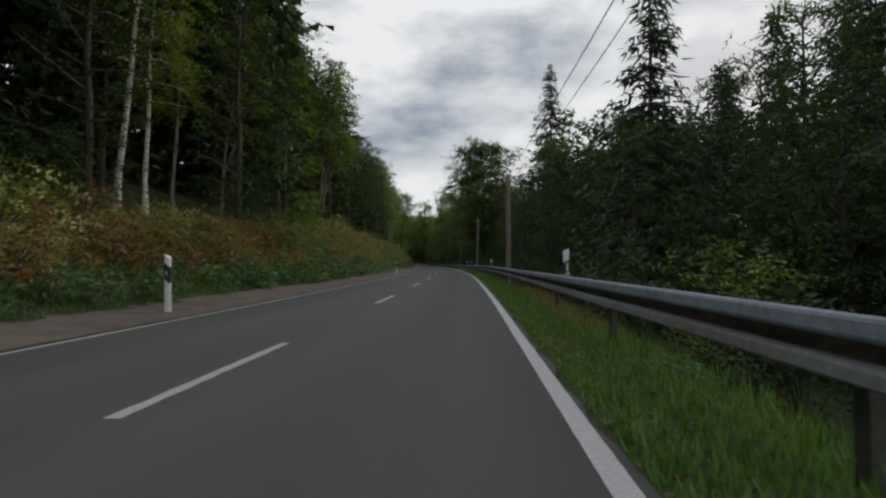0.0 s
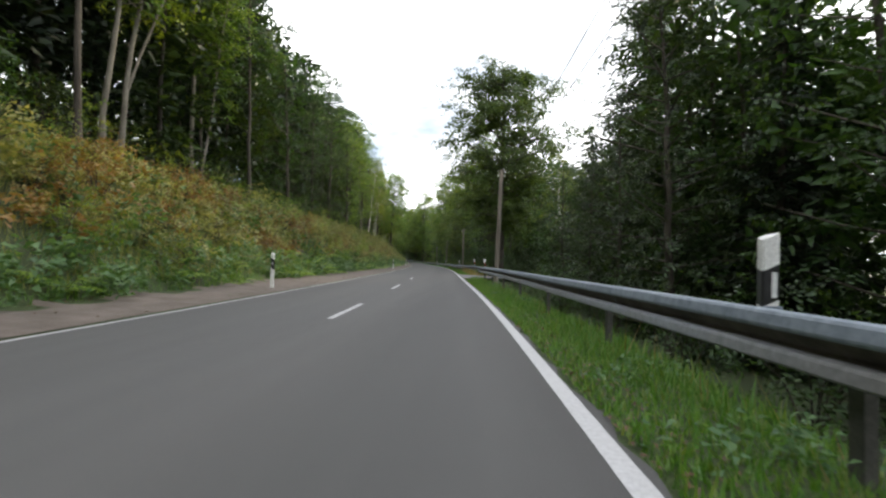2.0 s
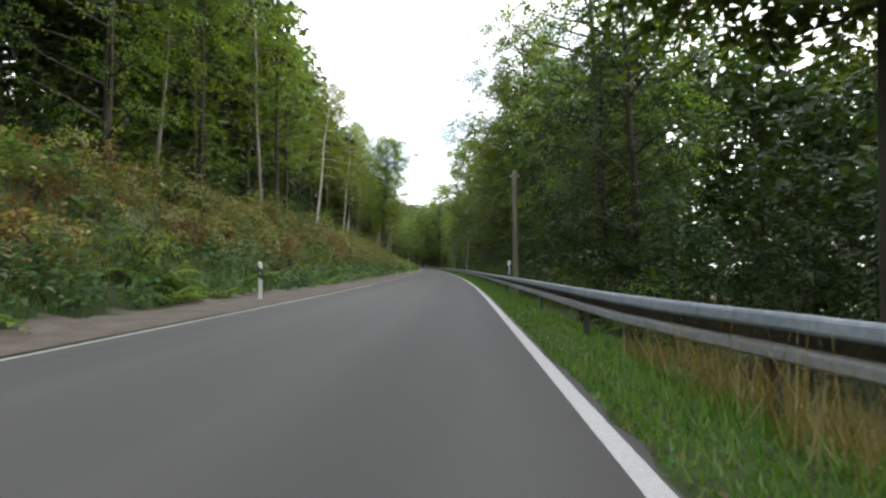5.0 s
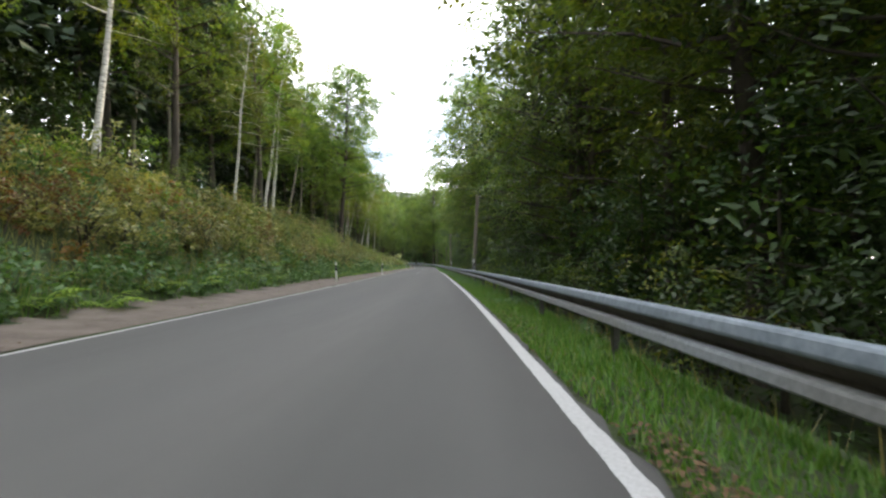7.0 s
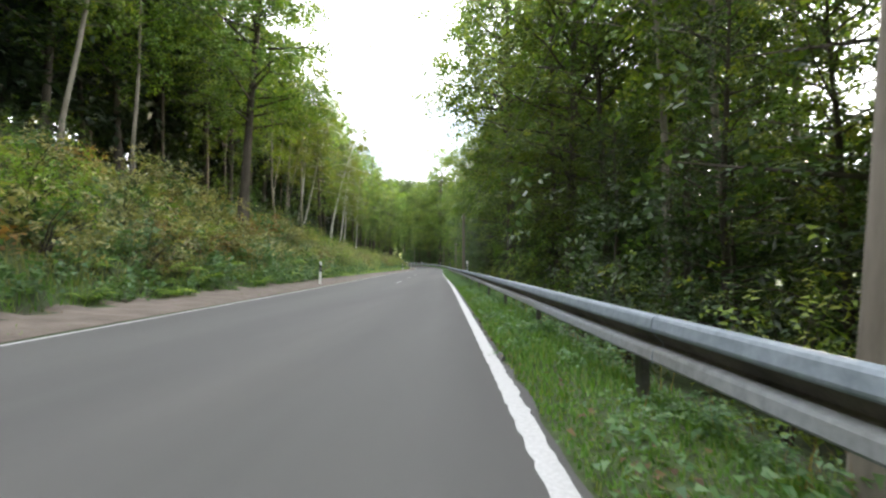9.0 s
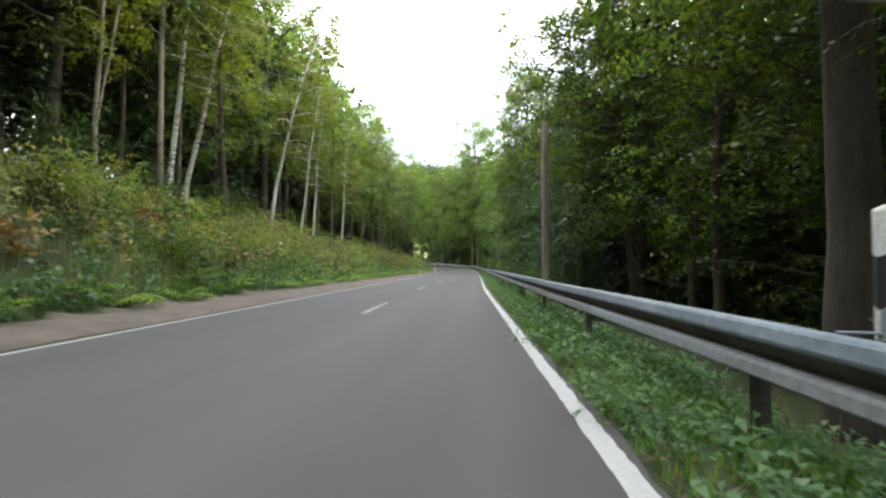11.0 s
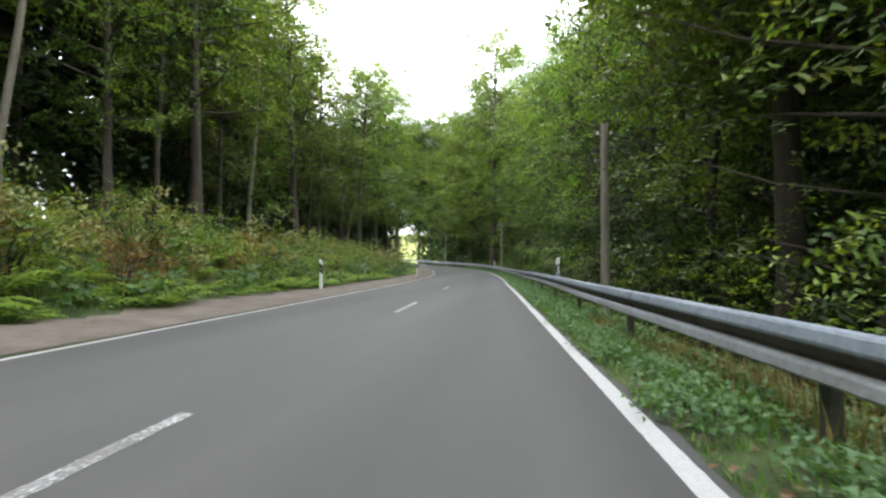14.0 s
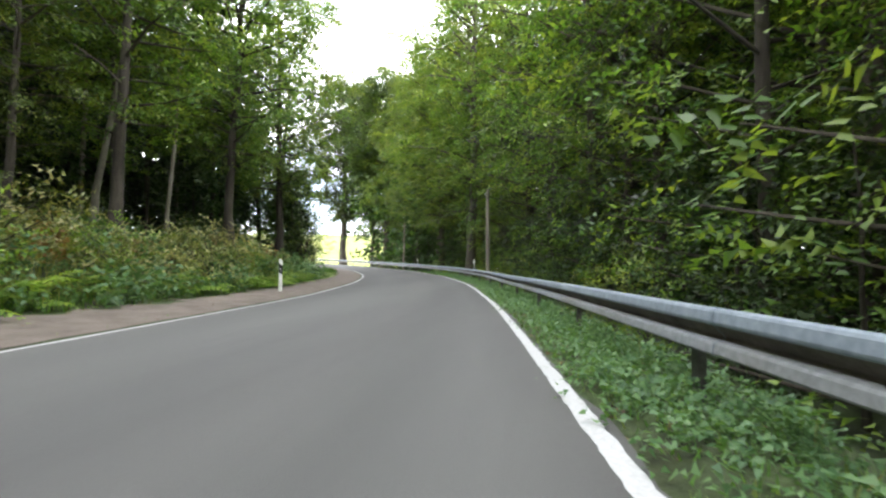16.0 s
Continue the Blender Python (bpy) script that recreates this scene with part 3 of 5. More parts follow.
# ---- ground, road, markings ----
def build_ground():
    ss = np.arange(-86, 440, 1.5)
    dd = np.array([-120, -75, -47, -38, -30, -24, -19, -16, -14, -12.6, -11.6, -10.8, -10, -9.3, -8.6, -7.9, -7.0, -6.0, -4, -1, 0.05,
                   0.5, 0.9, 1.3, 1.7, 2.3, 3.0, 4.0, 5.5, 7.5, 10, 14, 19, 26, 36, 52, 80, 120])
    s, d = np.meshgrid(ss, dd, indexing="ij")
    de = np.where((s > 225) & (d < -46), -46 + (d + 46) * 0.02, d)
    z = ground(s, de) - np.where((de > -6.0) & (de < 0.1), 0.05, 0.0)
    v = rd(s, de, z).reshape(-1, 3)
    f = grid_faces(len(ss), len(dd))
    k = len(v)
    far = np.array([(-2500, -2500, -8), (2500, -2500, -8), (2500, 2500, -8), (-2500, 2500, -8)], float)
    ob = new("ground", mesh_np("ground", np.r_[v, far], [f[:, ::-1], np.array([[k, k + 1, k + 2, k + 3]])], SOIL, True))
    tagged(ob, "dark forest soil with moss and short growth", "ground", kind="structure")


def strip(name, s0, s1, d0, d1, z, mat, label, category, step=1.0, wob0=0.0, wob1=0.0, seed=0, thick=0.0):
    """A sheet along the road between two offsets, with frayed edges where asked."""
    rng = np.random.default_rng(seed)
    ss = np.arange(s0, s1 + 1e-6, step)
    a = d0 + wob0 * rng.uniform(-1, 1, len(ss))
    b = d1 + wob1 * rng.uniform(-1, 1, len(ss))
    nc = 9 if thick else 4
    cols = a[:, None] + (b - a)[:, None] * np.linspace(0, 1, nc)[None, :]
    zz = np.full(cols.shape, z) if z is not None else ground(ss[:, None], cols) + np.array([-0.05, 0.025, 0.025, 0.012])
    v = rd(ss[:, None], cols, zz).reshape(-1, 3)
    f = grid_faces(len(ss), nc)
    if thick:
        lo = rd(np.r_[ss, ss], np.r_[a, b], np.full(2 * len(ss), z - thick))
        n, k = len(ss), len(v)
        i = np.arange(n - 1)
        e0 = np.stack([i * nc, (i + 1) * nc, k + i + 1, k + i], 1)
        e1 = np.stack([i * nc + nc - 1, k + n + i, k + n + i + 1, (i + 1) * nc + nc - 1], 1)
        v, f = np.r_[v, lo], np.r_[f[:, ::-1], e0, e1]
    else:
        f = f[:, ::-1]
    ob = new(name, mesh_np(name, v, [f], mat, not thick))
    return tagged(ob, label, category, kind="structure")


def mark_across(me, cols):
    """Stores how far each corner of the road lies from its uphill edge, 0 to 1."""
    n = len(me.vertices)
    rows = n // (cols + 2)
    val = np.r_[np.tile(np.linspace(0, 1, cols), rows), np.zeros(rows), np.ones(rows)]
    me.attributes.new("across", "FLOAT", "POINT").data.foreach_set("value", val.astype(np.float32))


build_ground()
strip("road", -86, 430, -5.98, 0.12, 0.0, ASPHALT, "worn grey asphalt country road", "road", 0.4, 0.03, 0.05, 1, 0.06)
mark_across(bpy.data.objects["road"].data, 9)
strip("gravel_shoulder", -86, 330, -8.05, -5.93, None, GRAVEL, "brownish gravel shoulder along the road edge", "road shoulder", 0.4, 0.28, 0.02, 2)
strip("edge_line", -86, 300, -LANES - 0.047, -LANES + 0.047, 0.004, PAINT, "thin white painted edge line", "road marking", 0.5, 0.006, 0.006, 3)


def near_edge_line():
    """The broad edge line, laid in lengths, frayed and stepped where it was painted over."""
    rng = np.random.default_rng(11)
    ss = np.arange(-86, 330, 0.09)
    fray = np.interp(ss, [95, 99, 118, 122, 140, 150, 172, 178, 182, 192, 200, 204, 232, 236, 246, 260],
                     [0.003, 0.009, 0.008, 0.018, 0.018, 0.008, 0.013, 0.017, 0.010, 0.012, 0.010, 0.004, 0.006, 0.017, 0.016, 0.006])
    shift = 0.005 * np.sin(ss * 0.23) * (ss > 95) + np.where((ss > 100.5) & (ss < 103), 0.035, 0.0)
    a = -0.065 + shift + rng.uniform(-1, 1, len(ss)) * fray * 0.5
    b = 0.065 + shift + rng.uniform(-1, 1, len(ss)) * fray * 0.8
    v = np.stack([rd(ss, a, 0.004), rd(ss, b, 0.004)], 1).reshape(-1, 3)
    ob = new("edge_line", mesh_np("edge_line", v, [grid_faces(len(ss), 2)[:, ::-1]], PAINT))
    tagged(ob, "broad white painted edge line with frayed sides", "road marking", kind="structure")


near_edge_line()


def dashes():
    """The broken line between the lanes; each dash is a thin slab of paint."""
    worn = (164.2, 175.65, 187.0, 197.8, 209.25, 220.4, 230.95)
    long = {175.65: 3.25, 187.0: 3.5, 209.25: 3.75}
    for y0 in (-15.0, -6.0, 3.2, 12.4, 21.5, 31.0, 40.4, 50.0, 59.6, 164.2, 175.65, 187.0, 197.8, 209.25, 220.4, 230.95):
        s0 = sy(y0) if y0 > 100 else y0
        rng = np.random.default_rng(int(s0 * 10) + 500)
        ss = np.linspace(s0, s0 + long.get(y0, 3.05), 26)
        a = -2.91 + rng.uniform(-0.008, 0.008, 26)
        b = -2.80 + rng.uniform(-0.008, 0.008, 26)
        v = np.stack([rd(ss, a, 0.004), rd(ss, b, 0.004)], 1).reshape(-1, 3)
        mat = PAINT_WORN if y0 in worn else PAINT
        ob = new("lane_dash", mesh_np("lane_dash", v, [grid_faces(26, 2)[:, ::-1]], mat))
        tagged(ob, "worn white dash of the lane line" if y0 in worn else "white painted dash of the lane line", "road marking", "lane dashes", "structure")


dashes()


def side_road():
    """The pale side road that joins the carriageway through the gap of the guardrail."""
    dd = np.r_[np.linspace(0.1, 3.4, 16), np.linspace(3.9, 31, 24)]
    half = np.interp(dd, [0, 0.25, 0.7, 1.6, 3.4, 6], [5.5, 4.9, 4.4, 3.0, 1.9, 1.7]) + 0.05 * np.sin(dd * 5)
    v = []
    for d, h in zip(dd, half):
        for w in np.linspace(1, -1, 8):
            v.append(rd(side_mid(d) + h * w, d, float(side_fall(d)) + 0.002 + 0.02 * min(1.0, d)))
    ob = new("side_road", mesh_np("side_road", np.array(v), [grid_faces(40, 8)], SIDE_ASPHALT, True))
    tagged(ob, "pale grey asphalt side road joining the main road", "road", kind="structure")


side_road()


def meadow():
    """The open field beyond the bend, rising away from the road."""
    xs, ys = np.linspace(-330, -34, 60), np.linspace(318, 620, 60)
    x, y = np.meshgrid(xs, ys, indexing="ij")
    far = np.clip(y - 326 - 0.06 * (x + 60), -8, 400)
    z = 1.1 + 0.085 * np.clip(far, 0, 170) + 0.02 * far + 0.5 * np.sin(x * 0.03) + np.where(far < 0, far * 0.25, 0)
    z = z - np.clip((x + 46) / 12, 0, 1) * 5
    v = np.stack([x, y, z], -1).reshape(-1, 3)
    ob = new("meadow", mesh_np("meadow", v, [grid_faces(60, 60)[:, ::-1]], MEADOW, True))
    tagged(ob, "sunlit yellow-green meadow rising beyond the bend", "meadow", kind="structure")


meadow()


# ---- guardrail ----
PROFILE = [(0.0, 0.446), (0.052, 0.447), (0.076, 0.454), (0.082, 0.466), (0.072, 0.520), (0.062, 0.535), (0.014, 0.549), (0.004, 0.556), (0.002, 0.568),
           (0.014, 0.582), (0.068, 0.638), (0.079, 0.650), (0.082, 0.664), (0.071, 0.722), (0.060, 0.738), (0.034, 0.748), (0.0, 0.742)]


def rail_offset(s, start, end):
    """Metres of the rail's back from the edge line; the ends flare away from the road."""
    d = float(np.interp(s, [0, 50, 100, 200, 300], [1.03, 0.99, 0.89, 0.84, 0.82])) + 0.03 * math.sin(s * 0.06)
    if 60 < start < 80:
        d += 2.4 * max(0.0, (start + 11 - s) / 11) ** 1.6
    return d


def rail_height(s, start):
    low = float(np.interp(s, [0, 10, 18, 26, 34, 42, 49, 57, 72, 102, 117, 131, 139, 160, 175, 183, 190, 198, 205, 213, 220, 227, 233, 240, 260], [-0.035, -0.045, -0.045, -0.018, -0.025, -0.03, -0.004, -0.006, -0.06, -0.14, -0.126, -0.098, -0.112, -0.09, -0.06, -0.03, -0.012, -0.022, -0.05, -0.105, -0.08, -0.04, -0.022, -0.05, -0.05]))
    return low - (0.16 * max(0.0, (start + 7 - s) / 7) if start > 60 and start < 80 else 0.0)


def guardrail(start, end, label):
    ob = new("guardrail")
    tagged(ob, label, "guardrail", "guardrails along the road")
    ob.location = rd(start, 1.1)
    base = np.array(ob.location)
    front = np.array(PROFILE)
    back = front[::-1] - [0.006, 0.0]
    loop = np.r_[front, back]
    n = len(loop)
    face_mat = np.zeros(n, int)
    face_mat[6:10] = 1                             # dirt and painted-in shade darken the valley between the waves
    face_mat[0:6] = 2                              # road dust lies on the lower wave
    s = start
    k = 0
    while s < end - 0.5:
        e = min(s + 4.0, end)
        ss = np.linspace(s - (0.12 if s > start else 0), e, 4)
        rows = []
        for q in ss:
            d = rail_offset(q, start, end) - (0.009 if k % 2 else 0.0)
            rows.append(rd(np.full(n, q), d - loop[:, 0], loop[:, 1] + rail_height(q, start)))
        v = np.array(rows).reshape(-1, 3) - base
        i = np.arange(3)[:, None] * n + np.arange(n)[None, :]
        j = np.arange(3)[:, None] * n + (np.arange(n) + 1)[None, :] % n
        f = np.stack([i, j, j + n, i + n], -1).reshape(-1, 4)
        caps = [np.arange(n)[None, ::-1], np.arange(3 * n, 4 * n)[None, :]]
        part("rail", mesh_np("rail", v, [f] + caps, [ZINC, GRIMY_SHADE_ZINC, DULL_ZINC], index=np.r_[np.tile(face_mat, 3), 0, 0]), ob)
        s, k = e, k + 1
    bm = bmesh.new()
    for sz, c in (((0.012, 0.10, 1.25), (0.0, 0, 0.02)), ((0.055, 0.012, 1.25), (0.03, 0.045, 0.02)), ((0.055, 0.012, 1.25), (0.03, -0.045, 0.02)), ((0.03, 0.012, 0.12), (-0.02, 0.0, 0.58))):
        box_bm(bm, sz, c)
    post_me = bm_mesh("post", bm, POST_STEEL)
    bm = bmesh.new()
    bmesh.ops.create_cone(bm, cap_ends=True, segments=6, radius1=0.018, radius2=0.014, depth=0.016)
    bmesh.ops.rotate(bm, matrix=Euler((0, radians(-90), 0)).to_matrix(), verts=bm.verts)
    bolt_me = bm_mesh("bolt", bm, POST_STEEL)
    q = start + 0.4
    while q < end:
        d = rail_offset(q, start, end)
        p = rd(q, d + 0.03, rail_height(q, start)) - base
        post = part("post", post_me, ob, "dull grey steel post")
        post.matrix_local = pose(*p, 0, 0, heading(q))
        b = part("bolt", bolt_me, ob)
        b.matrix_local = pose(*(rd(q, d - 0.012, 0.597 + rail_height(q, start)) - base), 0, 0, heading(q))
        q += 4.0


guardrail(-38.0, 61.2, "galvanised steel guardrail with two bulging waves on steel posts")
guardrail(72.2, 181.0, "galvanised steel guardrail whose first length bends away beside the side road")
guardrail(181.15, 327.0, "galvanised steel guardrail following the bend of the road")


# ---- guide posts ----
def guide_post(name, label, near, red=False):
    """A white roadside delineator: three-sided tapering body, slanted top, slanted black band, reflector."""
    ob = new(name)
    sec = np.array([(-0.06, -0.035), (-0.052, -0.052), (0.0, -0.058), (0.052, -0.052), (0.06, -0.035), (0.028, 0.05), (0.0, 0.062), (-0.028, 0.05)])
    slant = 0.026 if near else -0.045

    def length(z0, z1, grow, mat, nm, cut=(True, True)):
        lo = np.c_[sec * grow, z0 + (slant * sec[:, 0] / 0.06 if cut[0] else np.zeros(8))]
        hi = np.c_[sec * grow, z1 + (slant * sec[:, 0] / 0.06 if cut[1] else np.zeros(8))]
        v = np.r_[lo, hi]
        i = np.arange(8)
        f = np.stack([i, (i + 1) % 8, 8 + (i + 1) % 8, 8 + i], 1)
        return part(nm, mesh_np(nm, v, [f, i[None, ::-1], (8 + i)[None, :]], mat), ob)

    lo_band, hi_band = (0.60, 0.83) if near else (0.55, 0.87)
    length(0.44 if near else -0.35, lo_band, 1.0, WHITE_PLASTIC, "body", (False, True))
    if near:
        bm = bmesh.new()
        box_bm(bm, (0.13, 0.010, 0.10), (0.0, -0.066, 0.53), 0.003)
        box_bm(bm, (0.26, 0.04, 0.010), (-0.10, -0.05, 0.475), 0.002)
        part("bracket", bm_mesh("bracket", bm, ZINC), ob, "steel bracket holding it to the guardrail")
    tagged(length(lo_band, hi_band, 1.0, BLACK_PLASTIC, "band"), "slanted black band")
    length(hi_band, 1.03, 1.0, WHITE_PLASTIC, "head")
    bm = bmesh.new()
    box_bm(bm, (0.038 if near else 0.024, 0.008, 0.165 if near else 0.08), (0.012 if near else 0.0, -0.060, 0.715 if near else 0.71), 0.003)
    part("reflector", bm_mesh("reflector", bm, ORANGE if red else REFLECT), ob, "orange-red rectangular reflector" if red else "pale rectangular reflector")
    return tagged(ob, label, "guide post", "guide posts along the road")


LEFT_POST = guide_post("guide_post", "white roadside guide post with slanted black band on the gravel shoulder", False)
RIGHT_POST = guide_post("guide_post", "white guide post with black band and tall reflector behind the guardrail", True)
RED_POST = guide_post("guide_post", "white guide post with black band and orange reflector at the junction", True, True)
LEFT_AT = [(sy(9.97), -6.5), (sy(48.4), -6.5), (sy(92.5), -6.8), (sy(137.7), -6.78), (sy(162.3), -6.5), (sy(228.6), -7.2), (sy(254.6), -6.95)]
RIGHT_AT = [(sy(10.1), 1.24), (sy(35.4), 1.22), (98.0, 1.15), (sy(136.8), 1.27), (168.0, 1.12), (sy(225.6), 1.10), (269.0, 1.10), (291.5, 1.10)]
RED_AT = [(sy(60.9), 1.22), (79.0, 1.75)]
for made, places in ((LEFT_POST, LEFT_AT), (RIGHT_POST, RIGHT_AT), (RED_POST, RED_AT)):
    for k, (s, d) in enumerate(places):
        rng = np.random.default_rng(int(s) + 7)
        lift = float(ground(s, d)) + 0.07 if d < 0 else 0.19 - 0.06 * (s < 66)
        m = pose(*rd(s, d, lift), rng.uniform(-2, 2), rng.uniform(-2, 2), heading(s) + rng.uniform(-9, 9))
        if k == 0:
            made.matrix_world = m
        else:
            copy_thing(made, m)


# ---- telephone poles and wires ----
def pole():
    ob = new("telephone_pole")
    n = 9
    z = np.linspace(-0.9, 5.5, n)
    rng = np.random.default_rng(5)
    path = np.c_[rng.normal(0, 0.006, n), rng.normal(0, 0.006, n), z]
    v, f = tube(path, np.linspace(0.125, 0.095, n), 12)
    cap = np.arange(len(v) - 12, len(v))[None, :]
    part("shaft", mesh_np("shaft", v, [f, cap], POLE_WOOD, True), ob, "grey weathered wooden shaft")
    for side in (-1, 1):
        pth = np.array([[0.07 * side, 0, 5.1], [0.17 * side, 0, 5.08], [0.17 * side, 0, 5.2]])
        br = part("bracket", mesh_np("bracket", *[[q] if k else q for k, q in enumerate(tube(pth, [0.012, 0.012, 0.01], 6))], POST_STEEL), ob)
        bm = bmesh.new()
        bmesh.ops.create_cone(bm, cap_ends=True, segments=10, radius1=0.045, radius2=0.025, depth=0.11)
        bmesh.ops.translate(bm, vec=(0.17 * side, 0, 5.24), verts=bm.verts)
        part("insulator", bm_mesh("insulator", bm, PORCELAIN), br)
    return tagged(ob, "grey weathered wooden telephone pole behind the guardrail", "utility pole", "telephone poles")


POLES = [(-16.0, 1.8, 1, 1), (23.6, 1.25, 0.7, 0.91), (60.5, 1.8, 2, 1.12), (101, 1.8, 0, 1), (139.05, 1.36, 3.6, 1), (181.6, 1.65, 0, 1), (224.6, 2.1, 0, 0.88), (268.2, 1.75, 0, 1), (300, 2.2, 1, 1)]
first = pole()
tops = []
for k, (s, d, tilt, tall) in enumerate(POLES):
    m = pose(*rd(s, d, -0.1), 0.6 * tilt, tilt, heading(s)) @ Matrix.Diagonal((1, 1, tall, 1))
    ob = first if k == 0 else copy_thing(first, m)
    if k == 0:
        first.matrix_world = m
    tops.append([m @ Vector((q * 0.17, 0, 5.26)) for q in (-1, 1)])
for q in range(2):
    for a, b in zip(tops[:-1], tops[1:]):
        t = np.linspace(0, 1, 14)
        p = np.array(a[q])[None] * (1 - t)[:, None] + np.array(b[q])[None] * t[:, None]
        p[:, 2] -= 2.2 * t * (1 - t)
        v, f = tube(p, np.full(14, 0.010), 4)
        tagged(new("telephone_wire", mesh_np("telephone_wire", v, [f], WIRE)), "thin dark telephone wire sagging between poles", "wire", "telephone wires")

stay = np.array([tops[5][1] - Vector((0.1, 0, 0.25)), rd(181.9, 2.9, -0.7)])
sv, sf = tube(stay[0] + (stay[1] - stay[0]) * np.linspace(0, 1, 6)[:, None], np.full(6, 0.006), 4)
tagged(new("stay_wire", mesh_np("stay_wire", sv, [sf], WIRE)), "thin steel stay wire bracing the wooden pole", "wire")

# ---- forest ----
BEECH = [make_tree("beech_tree", "beech tree with a broad leafy crown", "tree", BARK, LEAF_BEECH, seed=s, height=17, base=3.6, radius=4.0, limbs=44, count=6000, size=0.20, bark_r=0.19, shape=0.4) for s in (1, 2)]
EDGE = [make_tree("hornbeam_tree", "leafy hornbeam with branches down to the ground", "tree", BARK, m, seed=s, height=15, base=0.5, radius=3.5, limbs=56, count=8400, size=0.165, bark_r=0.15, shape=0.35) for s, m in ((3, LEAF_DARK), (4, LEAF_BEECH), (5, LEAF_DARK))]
SLENDER = [make_tree("slender_tree", "slender forest tree with a bare trunk and high crown", "tree", b, m, seed=s, height=17, base=6.0, radius=2.6, limbs=30, count=2600, size=0.25, bark_r=0.11, shape=0.45, fork=fk) for s, b, m, fk in ((6, PALE_BARK, LEAF_BEECH, False), (7, BARK, LEAF_DARK, False), (8, PALE_BARK, LEAF_BIRCH, True))]
BIRCHES = [make_tree("birch_tree", "white-barked birch with a light hanging crown", "tree", BIRCH, LEAF_BIRCH, seed=s, height=16, base=5.5, radius=2.4, limbs=34, count=4200, size=0.17, bark_r=0.12, shape=0.35, droop=0.35, clump=0.6, lean=ln) for s, ln in ((9, 0.04), (10, 0.20))]
BIG_BEECH = make_tree("beech_tree", "tall beech whose broad crown hangs over the road", "tree", BARK, LEAF_BEECH, seed=25, height=25, base=5.2, radius=6.0, limbs=66, count=22000, size=0.23, bark_r=0.28, shape=0.4, clump=0.9)
ROUND_BEECH = make_tree("beech_tree", "dark-trunked beech with a dense rounded crown", "tree", BARK, LEAF_BEECH, seed=31, height=20, base=5.0, radius=5.2, limbs=64, count=21000, size=0.24, bark_r=0.26, shape=0.38, clump=1.0)
# the dark leaves paint in part of the deep stand's shade
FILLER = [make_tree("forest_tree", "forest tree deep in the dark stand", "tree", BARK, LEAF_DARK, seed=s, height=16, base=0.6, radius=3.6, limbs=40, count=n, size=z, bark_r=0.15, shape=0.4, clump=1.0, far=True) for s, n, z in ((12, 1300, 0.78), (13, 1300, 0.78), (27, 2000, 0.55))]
# spruce-coloured foliage whose dark tone also stands in for the stand's inner shade
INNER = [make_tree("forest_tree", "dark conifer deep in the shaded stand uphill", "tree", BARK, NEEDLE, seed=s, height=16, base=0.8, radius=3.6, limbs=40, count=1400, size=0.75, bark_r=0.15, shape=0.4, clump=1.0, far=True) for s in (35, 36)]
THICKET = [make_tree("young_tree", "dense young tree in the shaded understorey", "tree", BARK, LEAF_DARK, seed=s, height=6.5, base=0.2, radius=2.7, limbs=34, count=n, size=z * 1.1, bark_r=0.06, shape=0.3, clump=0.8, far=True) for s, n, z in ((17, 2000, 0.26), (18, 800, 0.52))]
OAK = make_tree("oak_tree", "large oak with a heavy trunk and spreading crown", "tree", BARK, LEAF_OAK, seed=14, height=22, base=5.5, radius=6.1, limbs=84, count=27000, size=0.30, bark_r=0.40, shape=0.5, clump=1.0)
SPRUCE = [make_spruce("spruce_tree", "dark green spruce with drooping boughs", s, h, r, sprigs=k) for s, h, r, k in ((15, 16, 3.7, 24), (16, 14, 3.6, 24), (19, 28, 5.4, 54))]
BUSH = [make_bush("bush", "green leafy roadside bush", "bush", m, BARK, seed=s, width=2.4, height=2.2, count=900, size=0.125) for s, m in ((20, LEAF_BUSH), (21, LEAF_BEECH), (22, LEAF_DARK))]
BRAMBLE = [make_bush("bramble_bush", lb, "bush", m, BARK, seed=s, width=1.8, height=1.1, count=600, size=0.095) for s, m, lb in ((23, LEAF_GREY, "greyish-green bramble thicket on the bank"), (24, LEAF_RUST, "rust-brown bracken and dry shrub on the bank"))]
SHRUB = make_bush("shrub", "light green leafy shrub on the bank", "shrub", FERN, BARK, seed=26, width=1.7, height=1.1, count=600, size=0.095)
PROTOS = [SHRUB, BIG_BEECH, ROUND_BEECH] + BEECH + EDGE + SLENDER + BIRCHES + FILLER + INNER + THICKET + [OAK] + SPRUCE + BUSH + BRAMBLE
used = set()


def plant(proto, s, d, scale=1.0, turn=None, rng=None, tilt=None):
    """A copy of a plant at a place by the road; tilt: degrees that it leans towards the road, from the uphill side."""
    r = rng or np.random.default_rng(int(s * 10 + d * 100) % 100000)
    p = at_ground(s, d)
    lean = r.uniform(-2.5, 2.5, 2)
    spin = r.uniform(0, 360) if turn is None else turn
    if tilt is not None:
        lean, spin = (0, tilt), heading(s)
    m = pose(*p, lean[0], lean[1], spin)
    h = scale * r.uniform(0.94, 1.06)
    if proto.name in used:
        ob = copy_thing(proto, m)
    else:
        used.add(proto.name)
        ob = proto
        ob.matrix_world = m
    ob.scale = (scale, scale, h)
    return ob


